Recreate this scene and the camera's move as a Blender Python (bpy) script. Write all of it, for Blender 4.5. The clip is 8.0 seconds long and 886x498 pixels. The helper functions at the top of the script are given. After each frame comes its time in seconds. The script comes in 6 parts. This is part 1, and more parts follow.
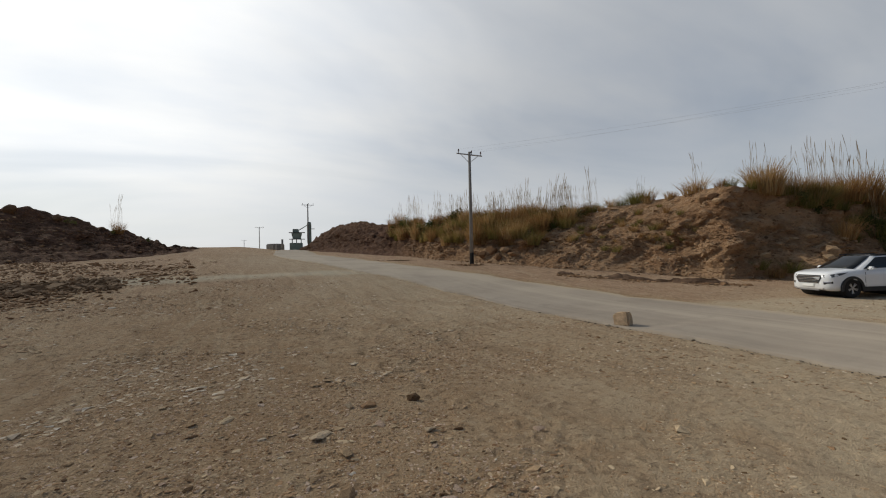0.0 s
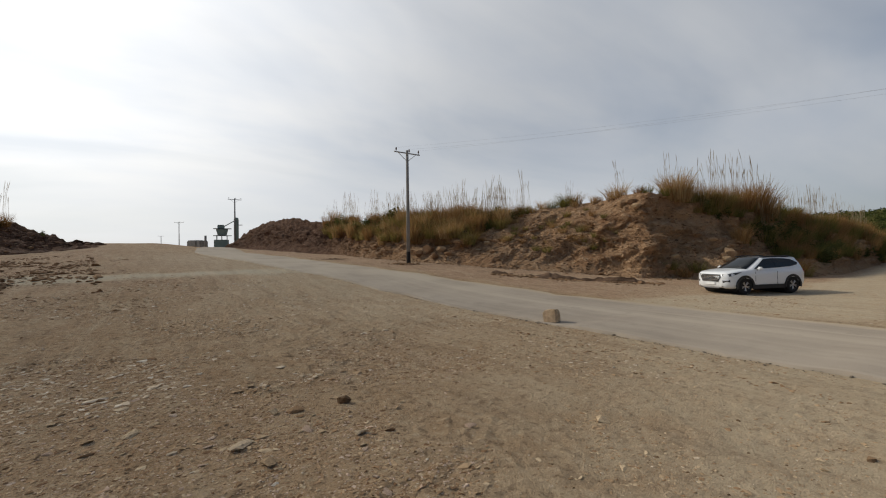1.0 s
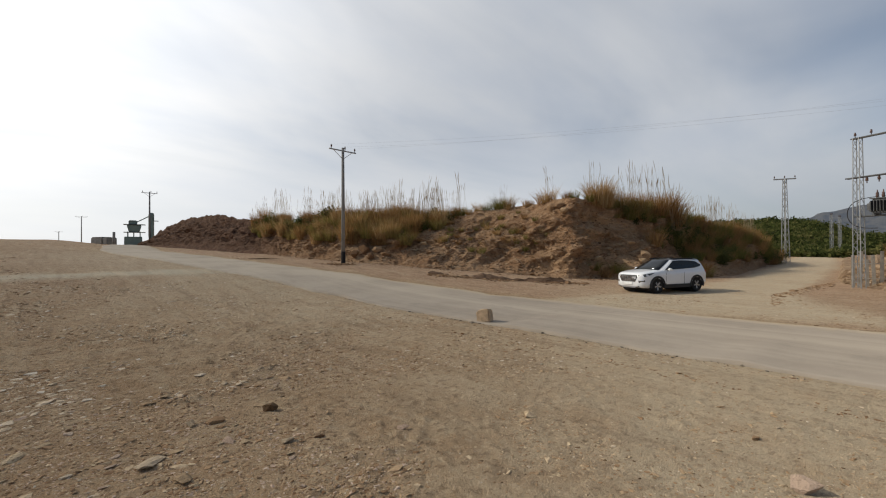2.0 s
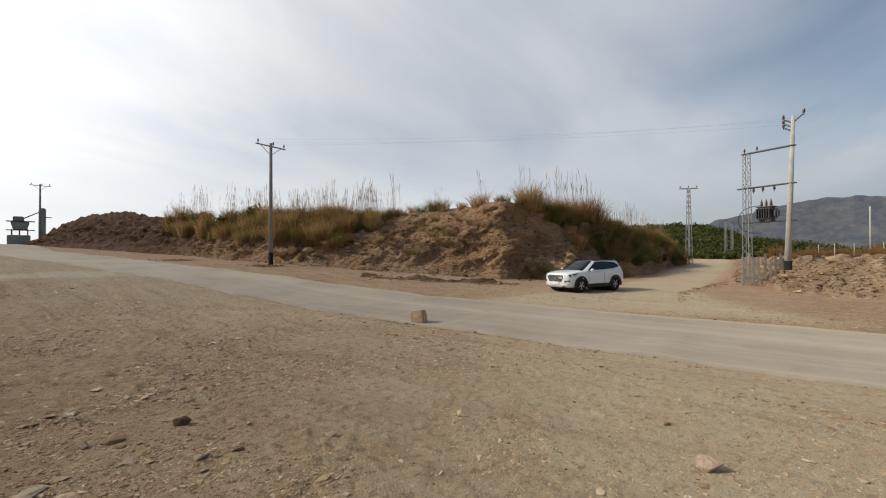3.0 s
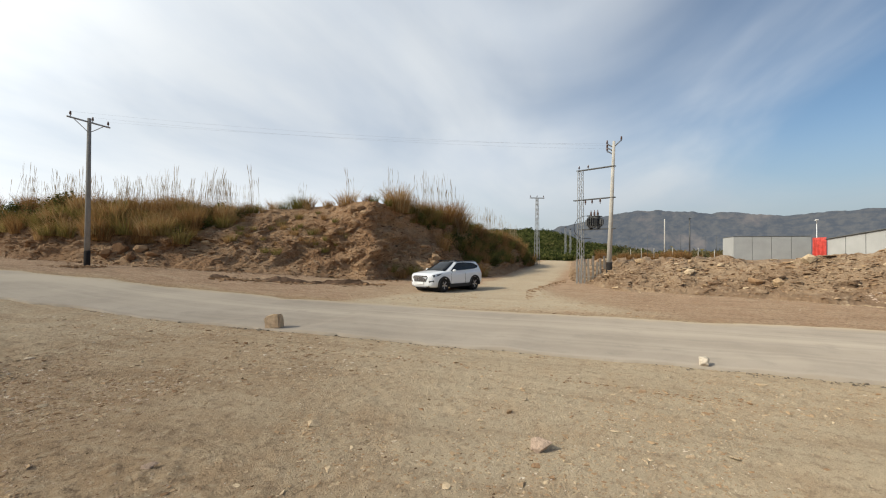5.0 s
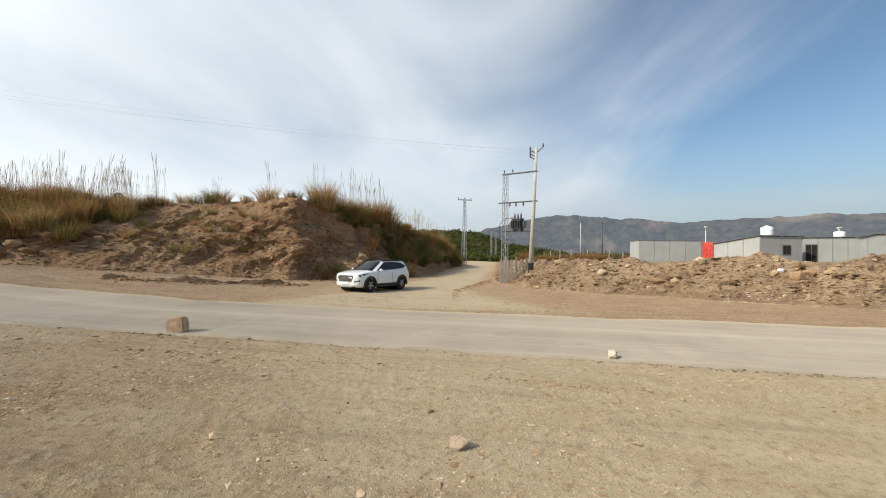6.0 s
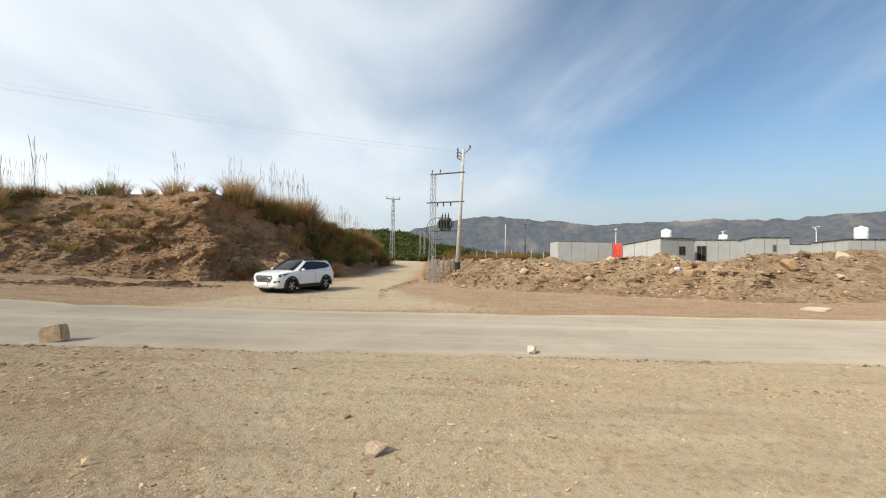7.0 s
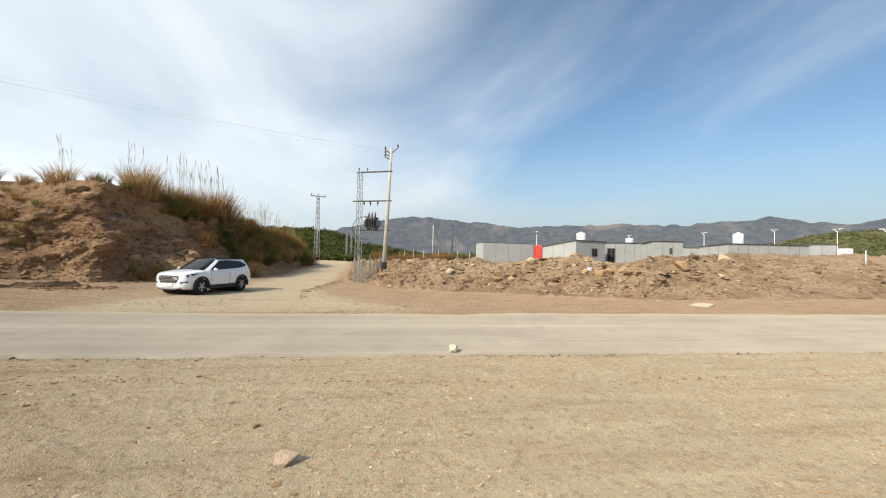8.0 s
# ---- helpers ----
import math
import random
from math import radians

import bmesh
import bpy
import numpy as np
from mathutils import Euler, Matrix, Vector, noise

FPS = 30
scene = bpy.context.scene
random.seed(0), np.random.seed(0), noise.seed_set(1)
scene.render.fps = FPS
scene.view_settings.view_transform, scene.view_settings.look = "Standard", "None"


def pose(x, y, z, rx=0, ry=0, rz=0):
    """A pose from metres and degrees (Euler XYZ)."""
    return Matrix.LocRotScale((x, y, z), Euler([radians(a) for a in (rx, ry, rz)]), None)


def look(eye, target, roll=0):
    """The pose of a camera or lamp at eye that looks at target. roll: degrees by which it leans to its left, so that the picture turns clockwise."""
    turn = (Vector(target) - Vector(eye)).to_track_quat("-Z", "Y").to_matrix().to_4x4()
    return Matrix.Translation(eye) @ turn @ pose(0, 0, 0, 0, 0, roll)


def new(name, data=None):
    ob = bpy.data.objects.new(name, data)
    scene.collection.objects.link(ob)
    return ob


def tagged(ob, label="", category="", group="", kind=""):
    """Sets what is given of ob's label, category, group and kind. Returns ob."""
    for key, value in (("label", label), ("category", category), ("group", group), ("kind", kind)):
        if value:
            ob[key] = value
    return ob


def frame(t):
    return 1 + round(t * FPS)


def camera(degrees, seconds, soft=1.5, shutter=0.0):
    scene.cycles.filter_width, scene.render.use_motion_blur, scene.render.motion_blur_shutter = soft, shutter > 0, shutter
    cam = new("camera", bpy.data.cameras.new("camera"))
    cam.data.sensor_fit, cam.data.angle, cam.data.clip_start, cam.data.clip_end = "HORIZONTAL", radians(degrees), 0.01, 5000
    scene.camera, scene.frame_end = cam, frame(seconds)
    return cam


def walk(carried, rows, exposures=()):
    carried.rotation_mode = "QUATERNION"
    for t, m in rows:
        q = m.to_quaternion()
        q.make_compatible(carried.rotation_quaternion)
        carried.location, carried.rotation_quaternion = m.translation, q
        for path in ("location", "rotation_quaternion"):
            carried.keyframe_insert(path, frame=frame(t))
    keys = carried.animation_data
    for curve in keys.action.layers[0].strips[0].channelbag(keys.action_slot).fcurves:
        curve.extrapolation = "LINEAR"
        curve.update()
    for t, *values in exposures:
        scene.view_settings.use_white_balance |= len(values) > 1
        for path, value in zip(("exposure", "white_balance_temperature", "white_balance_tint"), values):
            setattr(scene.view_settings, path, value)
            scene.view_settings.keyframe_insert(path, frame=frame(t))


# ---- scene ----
cam = camera(93.0, 8.0, 1.1)
PATH = [
    (0, (-3.302, 1.969, 2.051), (-3.394, 3.967, 2.077), -1.3),
    (0.5, (-3.285, 2.012, 2.029), (-3.227, 4.011, 2.052), -1.2),
    (1, (-3.26, 2.038, 2.035), (-3.055, 4.027, 2.052), -0.8),
    (1.5, (-3.24, 2.028, 2.054), (-2.889, 3.997, 2.068), -0.5),
    (3, (-3.18, 2.113, 2.006), (-2.388, 3.95, 2.029), -0.2),
    (3.5, (-3.132, 2.144, 2.006), (-2.204, 3.916, 2.03), -0.1),
    (4, (-3.093, 2.114, 2.022), (-2.035, 3.811, 2.046), -0.0),
    (4.5, (-3.051, 2.103, 2.02), (-1.866, 3.714, 2.045), 0.1),
    (6, (-2.845, 2.146, 1.965), (-1.299, 3.415, 1.997), 0.8),
    (6.5, (-2.743, 2.156, 1.949), (-1.096, 3.289, 1.984), 1.0),
    (7, (-2.665, 2.142, 1.939), (-0.929, 3.134, 1.975), 0.9),
    (7.5, (-2.675, 2.087, 1.955), (-0.861, 2.929, 1.992), 1.0),
    (8, (-2.579, 2.075, 1.932), (-0.7, 2.759, 1.975), 1.3),
]
EXPOSURES = [(0.0, -0.70, 6440, 8), (1.5, -0.48, 6480, 9), (3.5, -0.21, 6470, 8), (4.5, -0.05, 6450, 7), (6.5, 0.23, 6400, 5), (8.0, 0.35, 6400, 5)]
walk(cam, [(t, look(eye, target, roll)) for t, eye, target, roll in PATH], EXPOSURES)

# ---- world and sun ----
SUN_AZ, SUN_EL = -70.0, 35.0   # degrees clockwise from +y, and above the ground
sun_dir = Vector((math.sin(radians(SUN_AZ)) * math.cos(radians(SUN_EL)), math.cos(radians(SUN_AZ)) * math.cos(radians(SUN_EL)), math.sin(radians(SUN_EL))))
sun_lamp = new("sun", bpy.data.lights.new("sun", "SUN"))
sun_lamp.data.energy, sun_lamp.data.angle, sun_lamp.data.color = 3.7, radians(2.5), (1.0, 0.91, 0.76)
sun_lamp.matrix_world = look(sun_dir * 100, (0, 0, 0))


class Tree:
    """A small helper to write node trees."""

    def __init__(self, tree):
        self.tree = tree

    def add(self, kind, sockets=None, **props):
        n = self.tree.nodes.new(kind)
        for k, v in props.items():
            setattr(n, k, v)
        for k, v in (sockets or {}).items():
            if hasattr(v, "is_output"):
                self.tree.links.new(v, n.inputs[k])
            else:
                n.inputs[k].default_value = v
        return n

    def math(self, op, a, b=0.0, clamp=False):
        return self.add("ShaderNodeMath", {0: a, 1: b}, operation=op, use_clamp=clamp).outputs[0]

    def vec(self, op, a, b=(0, 0, 0)):
        n = self.add("ShaderNodeVectorMath", {0: a, 1: b}, operation=op)
        return n.outputs["Value"] if op in ("DOT_PRODUCT", "LENGTH") else n.outputs[0]

    def mix(self, fac, a, b, blend="MIX"):
        n = self.add("ShaderNodeMix", data_type="RGBA", blend_type=blend)
        for i, v in ((0, fac), (6, a), (7, b)):
            if hasattr(v, "is_output"):
                self.tree.links.new(v, n.inputs[i])
            else:
                n.inputs[i].default_value = v if i == 0 else (*v[:3], 1)
        return n.outputs[2]

    def noise(self, vector, scale, detail=4.0, rough=0.55, distort=0.0):
        return self.add("ShaderNodeTexNoise", {"Vector": vector, "Scale": scale, "Detail": detail, "Roughness": rough, "Distortion": distort}).outputs[0]

    def ramp(self, fac, lo, hi, a=0.0, b=1.0):
        return self.add("ShaderNodeMapRange", {0: fac, 1: lo, 2: hi, 3: a, 4: b}, clamp=True, interpolation_type="SMOOTHSTEP").outputs[0]


world = bpy.data.worlds.new("sky")
scene.world = world
world.use_nodes = True
W = Tree(world.node_tree)
W.tree.nodes.clear()
sky = W.add("ShaderNodeTexSky", sky_type="NISHITA", sun_disc=False, sun_elevation=radians(SUN_EL), sun_rotation=radians(SUN_AZ), air_density=1.0, dust_density=0.7, ozone_density=1.0)
way = W.add("ShaderNodeTexCoord").outputs["Generated"]
sep = W.add("ShaderNodeSeparateXYZ", {0: way})
up = W.math("MAXIMUM", sep.outputs[2], 0.0)
den = W.math("ADD", up, 0.22)
flat = W.add("ShaderNodeCombineXYZ", {0: W.math("DIVIDE", sep.outputs[0], den), 1: W.math("DIVIDE", sep.outputs[1], den), 2: 0.0}).outputs[0]
turned_sky = W.add("ShaderNodeMapping", {0: flat, "Location": (0.35, 0.2, 0), "Rotation": (0, 0, radians(-30))}).outputs[0]
streak = W.add("ShaderNodeMapping", {0: turned_sky, "Scale": (0.50, 1.0, 1.0)}).outputs[0]
n1 = W.noise(streak, 0.95, 5.0, 0.5, 0.9)
n2 = W.noise(flat, 0.5, 3.0, 0.5, 0.2)
toward = W.vec("DOT_PRODUCT", way, tuple(sun_dir))
veil = Vector((0.85 * math.sin(radians(5)), 0.85 * math.cos(radians(5)), 0.5))
side = W.ramp(W.vec("DOT_PRODUCT", way, tuple(veil)), 0.08, 0.88)
cover = W.math("ADD", W.math("ADD", W.math("MULTIPLY", n1, 0.75), W.math("MULTIPLY", n2, 0.45)), W.math("MULTIPLY", side, 0.40))
cloud = W.ramp(cover, 0.54, 1.04)
low = W.ramp(sep.outputs[2], 0.0, 0.28, 0.82, 0.0)
glow = W.math("POWER", W.ramp(toward, 0.05, 0.98), 1.7)
white = W.mix(glow, (4.9, 5.08, 5.4), (13.0, 12.75, 12.4))
shade = W.mix(W.ramp(W.noise(streak, 2.2, 5.0), 0.3, 0.7), (0.91, 0.935, 0.98), (1.05, 1.04, 1.03))
white = W.mix(1.0, white, shade, "MULTIPLY")
clear = W.mix(1.0, sky.outputs[0], (0.61, 0.655, 0.69), "MULTIPLY")
both = W.mix(W.math("MULTIPLY", cloud, 0.92), clear, white)
hazy = W.mix(W.ramp(toward, -0.80, 0.25), (2.2, 2.5, 2.85), (6.6, 6.75, 7.0))
hazy = W.mix(glow, hazy, (9.0, 8.95, 8.9))
both = W.mix(low, both, hazy)
bg = W.add("ShaderNodeBackground", {"Color": both, "Strength": 0.15})
W.tree.links.new(bg.outputs[0], W.add("ShaderNodeOutputWorld").inputs[0])


# ---- numbers: noise and the lie of the land ----
def hash2(i, j, seed):
    v = np.sin(i * 127.1 + j * 311.7 + seed * 74.7) * 43758.5453
    return v - np.floor(v)


def value2(x, y, seed=0):
    i, j = np.floor(x), np.floor(y)
    u, v = x - i, y - j
    u, v = u * u * (3 - 2 * u), v * v * (3 - 2 * v)
    a, b = hash2(i, j, seed), hash2(i + 1, j, seed)
    c, d = hash2(i, j + 1, seed), hash2(i + 1, j + 1, seed)
    return (a * (1 - u) + b * u) * (1 - v) + (c * (1 - u) + d * u) * v


def fbm(x, y, seed=0, octaves=4):
    """About -1 to 1."""
    total, amp, out = 0.0, 1.0, 0.0
    for k in range(octaves):
        out = out + amp * (value2(x * 2 ** k, y * 2 ** k, seed + 7 * k) * 2 - 1)
        total += amp
        amp *= 0.5
    return out / total


def step(x, a, b):
    t = np.clip((x - a) / (b - a), 0, 1)
    return t * t * (3 - 2 * t)


EX, EY = -3.0, 2.1             # the plan's origin, close by the walk
ROAD_AZ = radians(-28.0)       # the road's heading
DIRX, DIRY = math.sin(ROAD_AZ), math.cos(ROAD_AZ)
NX, NY = math.cos(ROAD_AZ), -math.sin(ROAD_AZ)
RISE_S = [-4000, 8, 13, 18, 23, 28, 33, 45, 60, 85, 110, 160, 300, 4000]
RISE_Z = [0, 0, .08, .33, .8, 1.25, 1.6, 2.12, 2.7, 3.5, 3.9, 3.6, 1.0, 0.0]


def polar(az, d, z=0.0):
    a = radians(az)
    return EX + d * math.sin(a), EY + d * math.cos(a), z


def centre(s):
    """The road's middle and half width, across the heading."""
    return np.interp(s, [-300, 10, 16, 22, 29, 36, 50, 70, 90, 300], [11.6, 11.6, 11.4, 10.2, 8.0, 6.6, 5.0, 6.6, 9.4, 34]), np.interp(s, [0, 15, 25, 50, 90], [3.0, 3.0, 2.7, 2.4, 2.4])


def lie(x, y):
    """Height of the bare ground."""
    dx, dy = x - EX, y - EY
    s, q = dx * DIRX + dy * DIRY, dx * NX + dy * NY
    z = sum(np.interp(s + k, RISE_S, RISE_Z) for k in (-2, 0, 2)) / 3
    z = z * (1 - step(q, 60, 200))
    z = z + 0.75 * step(s, 40, 70) * (1 - step(s, 120, 200)) * step(-q, -7, 2)
    d = np.hypot(dx, dy)
    az = np.degrees(np.arctan2(dx, dy))
    side_road = step(d, 34, 60) * np.exp(-((az - 54) / 9.0) ** 2) * 0.75
    z = z + side_road * (1 - step(d, 90, 200))
    z = z + fbm(x * 0.12, y * 0.12, 3) * 0.10 * step(d, 6, 30) + fbm(x * 0.9, y * 0.9, 5) * 0.018
    mid_, half_ = centre(s)
    off_road = step(np.abs(q - mid_), half_ + 0.15, half_ + 0.7) * (1 - step(d, 16, 26))
    broken = 0.25 + 0.75 * step(fbm(x * 0.45, y * 0.45, 61, 3), -0.15, 0.35) * (0.45 + 0.55 * step(-az, -30, 5))
    clods = np.maximum(fbm(x * 5.5, y * 5.5, 63, 4), -0.1)
    z = z + off_road * broken * (clods * (0.045 + 0.035 * step(-az, -25, 10)) + fbm(x * 14, y * 14, 67, 3) * 0.016)
    drag = fbm(s * 0.22, q * 1.7, 71, 3)
    z = z + off_road * (np.abs(drag) * -0.06 + 0.5 * np.maximum(drag - 0.25, 0) * 0.12) * step(fbm(x * 0.2, y * 0.2, 73, 2), -0.3, 0.3)
    return z


# ---- materials ----
def material(name, build, rough=0.9, metal=0.0, bump=0.0):
    """build(T, pos) gives a colour socket, a height socket or None, and perhaps a roughness socket."""
    m = bpy.data.materials.new(name)
    m.use_nodes = True
    T = Tree(m.node_tree)
    bsdf = m.node_tree.nodes["Principled BSDF"]
    pos = T.add("ShaderNodeTexCoord").outputs["Object"]
    made = build(T, pos)
    colour, height = made[0], made[1]
    if hasattr(colour, "is_output"):
        T.tree.links.new(colour, bsdf.inputs["Base Color"])
    else:
        bsdf.inputs["Base Color"].default_value = (*colour, 1)
    bsdf.inputs["Roughness"].default_value = rough
    bsdf.inputs["Metallic"].default_value = metal
    bsdf.inputs["Diffuse Roughness"].default_value = 0.5 if rough > 0.84 else 0.0
    bsdf.inputs["Specular IOR Level"].default_value = 0.1 if rough > 0.84 else 0.3 if rough > 0.5 else 0.5
    if height is not None:
        b = T.add("ShaderNodeBump", {"Height": height, "Strength": 1.0, "Distance": bump})
        T.tree.links.new(b.outputs[0], bsdf.inputs["Normal"])
    return m


def plain(name, colour, rough=0.6, metal=0.0, vary=0.15, scale=3.0, bump=0.002):
    def build(T, pos):
        a = T.noise(pos, scale, 5.0)
        b = T.noise(pos, scale * 14, 3.0)
        f = T.math("ADD", T.math("MULTIPLY", a, 0.6), T.math("MULTIPLY", b, 0.4))
        return T.mix(T.ramp(f, 0.3, 0.7), [c * (1 - vary) for c in colour], [min(1, c * (1 + vary)) for c in colour]), b
    return material(name, build, rough, metal, bump)


def ground_colour(T, pos):
    zone = T.add("ShaderNodeAttribute", attribute_name="zone").outputs["Color"]
    z = T.add("ShaderNodeSeparateColor", {0: zone})
    big = T.noise(pos, 0.16, 5.0, 0.6)
    mid = T.noise(pos, 1.3, 6.0, 0.62)
    fine = T.noise(pos, 22.0, 4.0, 0.65)
    grit = T.noise(pos, 75.0, 3.0, 0.7)
    vor = T.add("ShaderNodeTexVoronoi", {"Vector": pos, "Scale": 19.0, "Randomness": 1.0})
    peb, cell = vor.outputs["Distance"], vor.outputs["Color"]
    lumps = T.noise(pos, 6.0, 6.0, 0.7, 0.3)
    soil = T.mix(T.ramp(big, 0.35, 0.65), (0.400, 0.262, 0.146), (0.485, 0.338, 0.203))
    soil = T.mix(T.ramp(mid, 0.36, 0.70, 0.0, 0.55), soil, (0.530, 0.398, 0.252))
    soil = T.mix(T.math("MULTIPLY", T.ramp(T.noise(pos, 3.7, 6.0, 0.7), 0.55, 0.75), 0.45), soil, (0.265, 0.182, 0.102))
    soil = T.mix(z.outputs[0], soil, T.mix(T.ramp(mid, 0.3, 0.7), (0.420, 0.262, 0.165), (0.510, 0.345, 0.228)))
    soil = T.mix(T.math("MULTIPLY", z.outputs[1], T.ramp(mid, 0.15, 0.6, 0.5, 1.0)), soil, (0.440, 0.378, 0.272))
    soil = T.mix(T.math("MULTIPLY", z.outputs[2], 0.85), soil, (0.115, 0.125, 0.055))
    soil = T.mix(T.ramp(fine, 0.28, 0.46, 0.4, 0.0), soil, (0.155, 0.110, 0.072))
    soil = T.mix(T.math("MULTIPLY", T.ramp(peb, 0.26, 0.10, 0.0, 0.5), T.ramp(lumps, 0.45, 0.6)), soil, T.mix(T.add("ShaderNodeSeparateColor", {0: cell}).outputs[0], (0.17, 0.12, 0.08), (0.48, 0.42, 0.33)))
    turned = T.add("ShaderNodeMapping", {0: pos, "Rotation": (0, 0, -ROAD_AZ), "Scale": (0.6, 5.0, 1)}, vector_type="TEXTURE").outputs[0]
    drag = T.noise(turned, 1.5, 5.0, 0.6, 0.4)
    soil = T.mix(T.ramp(drag, 0.52, 0.66, 0.0, 0.38), soil, (0.56, 0.445, 0.30))
    soil = T.mix(T.math("MULTIPLY", T.ramp(drag, 0.46, 0.34, 0.0, 0.45), T.math("SUBTRACT", 1.0, T.math("MULTIPLY", z.outputs[1], 0.6))), soil, (0.235, 0.160, 0.098))
    clods = T.noise(pos, 8.5, 3.0, 0.55)
    rubbly = T.math("SUBTRACT", 1.0, T.math("MULTIPLY", z.outputs[1], 0.7))
    soil = T.mix(T.math("MULTIPLY", T.ramp(clods, 0.57, 0.64, 0.0, 0.55), rubbly), soil, (0.57, 0.445, 0.30))
    soil = T.mix(T.math("MULTIPLY", T.ramp(clods, 0.44, 0.37, 0.0, 0.6), rubbly), soil, (0.185, 0.122, 0.074))
    chips = T.noise(pos, 38.0, 2.0, 0.5)
    loose = T.math("MULTIPLY", T.ramp(lumps, 0.40, 0.60, 0.25, 1.0), T.math("SUBTRACT", 1.0, T.math("MULTIPLY", z.outputs[1], 0.75)))
    soil = T.mix(T.math("MULTIPLY", T.ramp(chips, 0.60, 0.68, 0.0, 0.7), loose), soil, (0.61, 0.485, 0.34))
    soil = T.mix(T.math("MULTIPLY", T.ramp(chips, 0.40, 0.32, 0.0, 0.7), loose), soil, (0.175, 0.115, 0.068))
    soil = T.mix(T.ramp(grit, 0.56, 0.70, 0.0, 0.5), soil, (0.52, 0.43, 0.315))
    h = T.math("ADD", T.math("MULTIPLY", fine, 1.0), T.math("ADD", T.math("MULTIPLY", grit, 0.9), T.math("ADD", T.math("MULTIPLY", mid, 0.5), T.math("MULTIPLY", lumps, 1.3))))
    h = T.math("MULTIPLY", h, T.math("SUBTRACT", 1.0, T.math("MULTIPLY", z.outputs[1], 0.75)))
    return soil, h


def road_colour(T, pos):
    big = T.noise(pos, 0.35, 5.0, 0.6)
    mid = T.noise(pos, 2.2, 6.0, 0.65)
    grit = T.noise(pos, 60.0, 3.0, 0.7)
    turned = T.add("ShaderNodeMapping", {0: pos, "Rotation": (0, 0, -ROAD_AZ), "Scale": (0.42, 18.0, 1)}, vector_type="TEXTURE").outputs[0]
    ruts = T.noise(turned, 1.2, 4.0, 0.5)
    rim = T.add("ShaderNodeAttribute", attribute_name="rim").outputs["Fac"]
    c = T.mix(T.ramp(big, 0.3, 0.7), (0.285, 0.238, 0.190), (0.355, 0.300, 0.240))
    c = T.mix(T.ramp(ruts, 0.4, 0.7, 0.0, 0.22), c, (0.46, 0.395, 0.30))
    c = T.mix(T.ramp(mid, 0.5, 0.75, 0.0, 0.5), c, (0.255, 0.222, 0.178))
    c = T.mix(T.ramp(grit, 0.55, 0.75, 0.0, 0.5), c, (0.46, 0.42, 0.36))
    c = T.mix(T.ramp(T.noise(turned, 0.35, 4.0, 0.6), 0.45, 0.65, 0.0, 0.55), c, (0.455, 0.385, 0.300))
    c = T.mix(T.ramp(T.noise(pos, 0.9, 5.0, 0.7), 0.60, 0.68, 0.0, 0.35), c, (0.225, 0.192, 0.158))
    north = T.add("ShaderNodeSeparateXYZ", {0: pos}).outputs[1]
    c = T.mix(T.math("MULTIPLY", T.ramp(north, 16.0, 30.0), T.ramp(big, 0.3, 0.6, 0.35, 0.75)), c, (0.50, 0.420, 0.320))
    dust = T.math("ADD", rim, T.math("MULTIPLY", T.math("SUBTRACT", mid, 0.5), 0.9))
    c = T.mix(T.ramp(dust, 0.45, 0.95, 0.0, 0.85), c, (0.43, 0.345, 0.24))
    return c, T.math("ADD", grit, mid)


def earth_colour(T, pos):
    """Cut earth with layers, clods and pale stones."""
    stretched = T.add("ShaderNodeMapping", {0: pos, "Scale": (1, 1, 1.5)}).outputs[0]
    big = T.noise(stretched, 0.28, 6.0, 0.62)
    mid = T.noise(stretched, 1.6, 6.0, 0.65)
    fine = T.noise(pos, 9.0, 5.0, 0.7)
    lumps = T.add("ShaderNodeTexVoronoi", {"Vector": stretched, "Scale": 2.4, "Randomness": 1.0}).outputs["Distance"]
    c = T.mix(T.ramp(big, 0.36, 0.64), (0.345, 0.202, 0.110), (0.480, 0.308, 0.178))
    c = T.mix(T.ramp(mid, 0.48, 0.72), c, (0.490, 0.345, 0.220))
    c = T.mix(T.ramp(mid, 0.42, 0.30, 0.0, 0.7), c, (0.150, 0.090, 0.056))
    c = T.mix(T.ramp(fine, 0.60, 0.75, 0.0, 0.7), c, (0.47, 0.39, 0.29))
    c = T.mix(T.ramp(fine, 0.40, 0.28, 0.0, 0.6), c, (0.115, 0.075, 0.05))
    # Redder soil towards -x, its colour also darkened for the shade on those slopes.
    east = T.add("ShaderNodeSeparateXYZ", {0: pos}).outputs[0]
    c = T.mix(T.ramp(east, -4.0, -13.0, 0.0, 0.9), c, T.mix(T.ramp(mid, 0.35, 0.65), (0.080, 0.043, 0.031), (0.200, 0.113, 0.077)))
    h = T.math("ADD", T.math("MULTIPLY", mid, 2.2), T.math("ADD", fine, T.math("MULTIPLY", lumps, -0.8)))
    return c, h


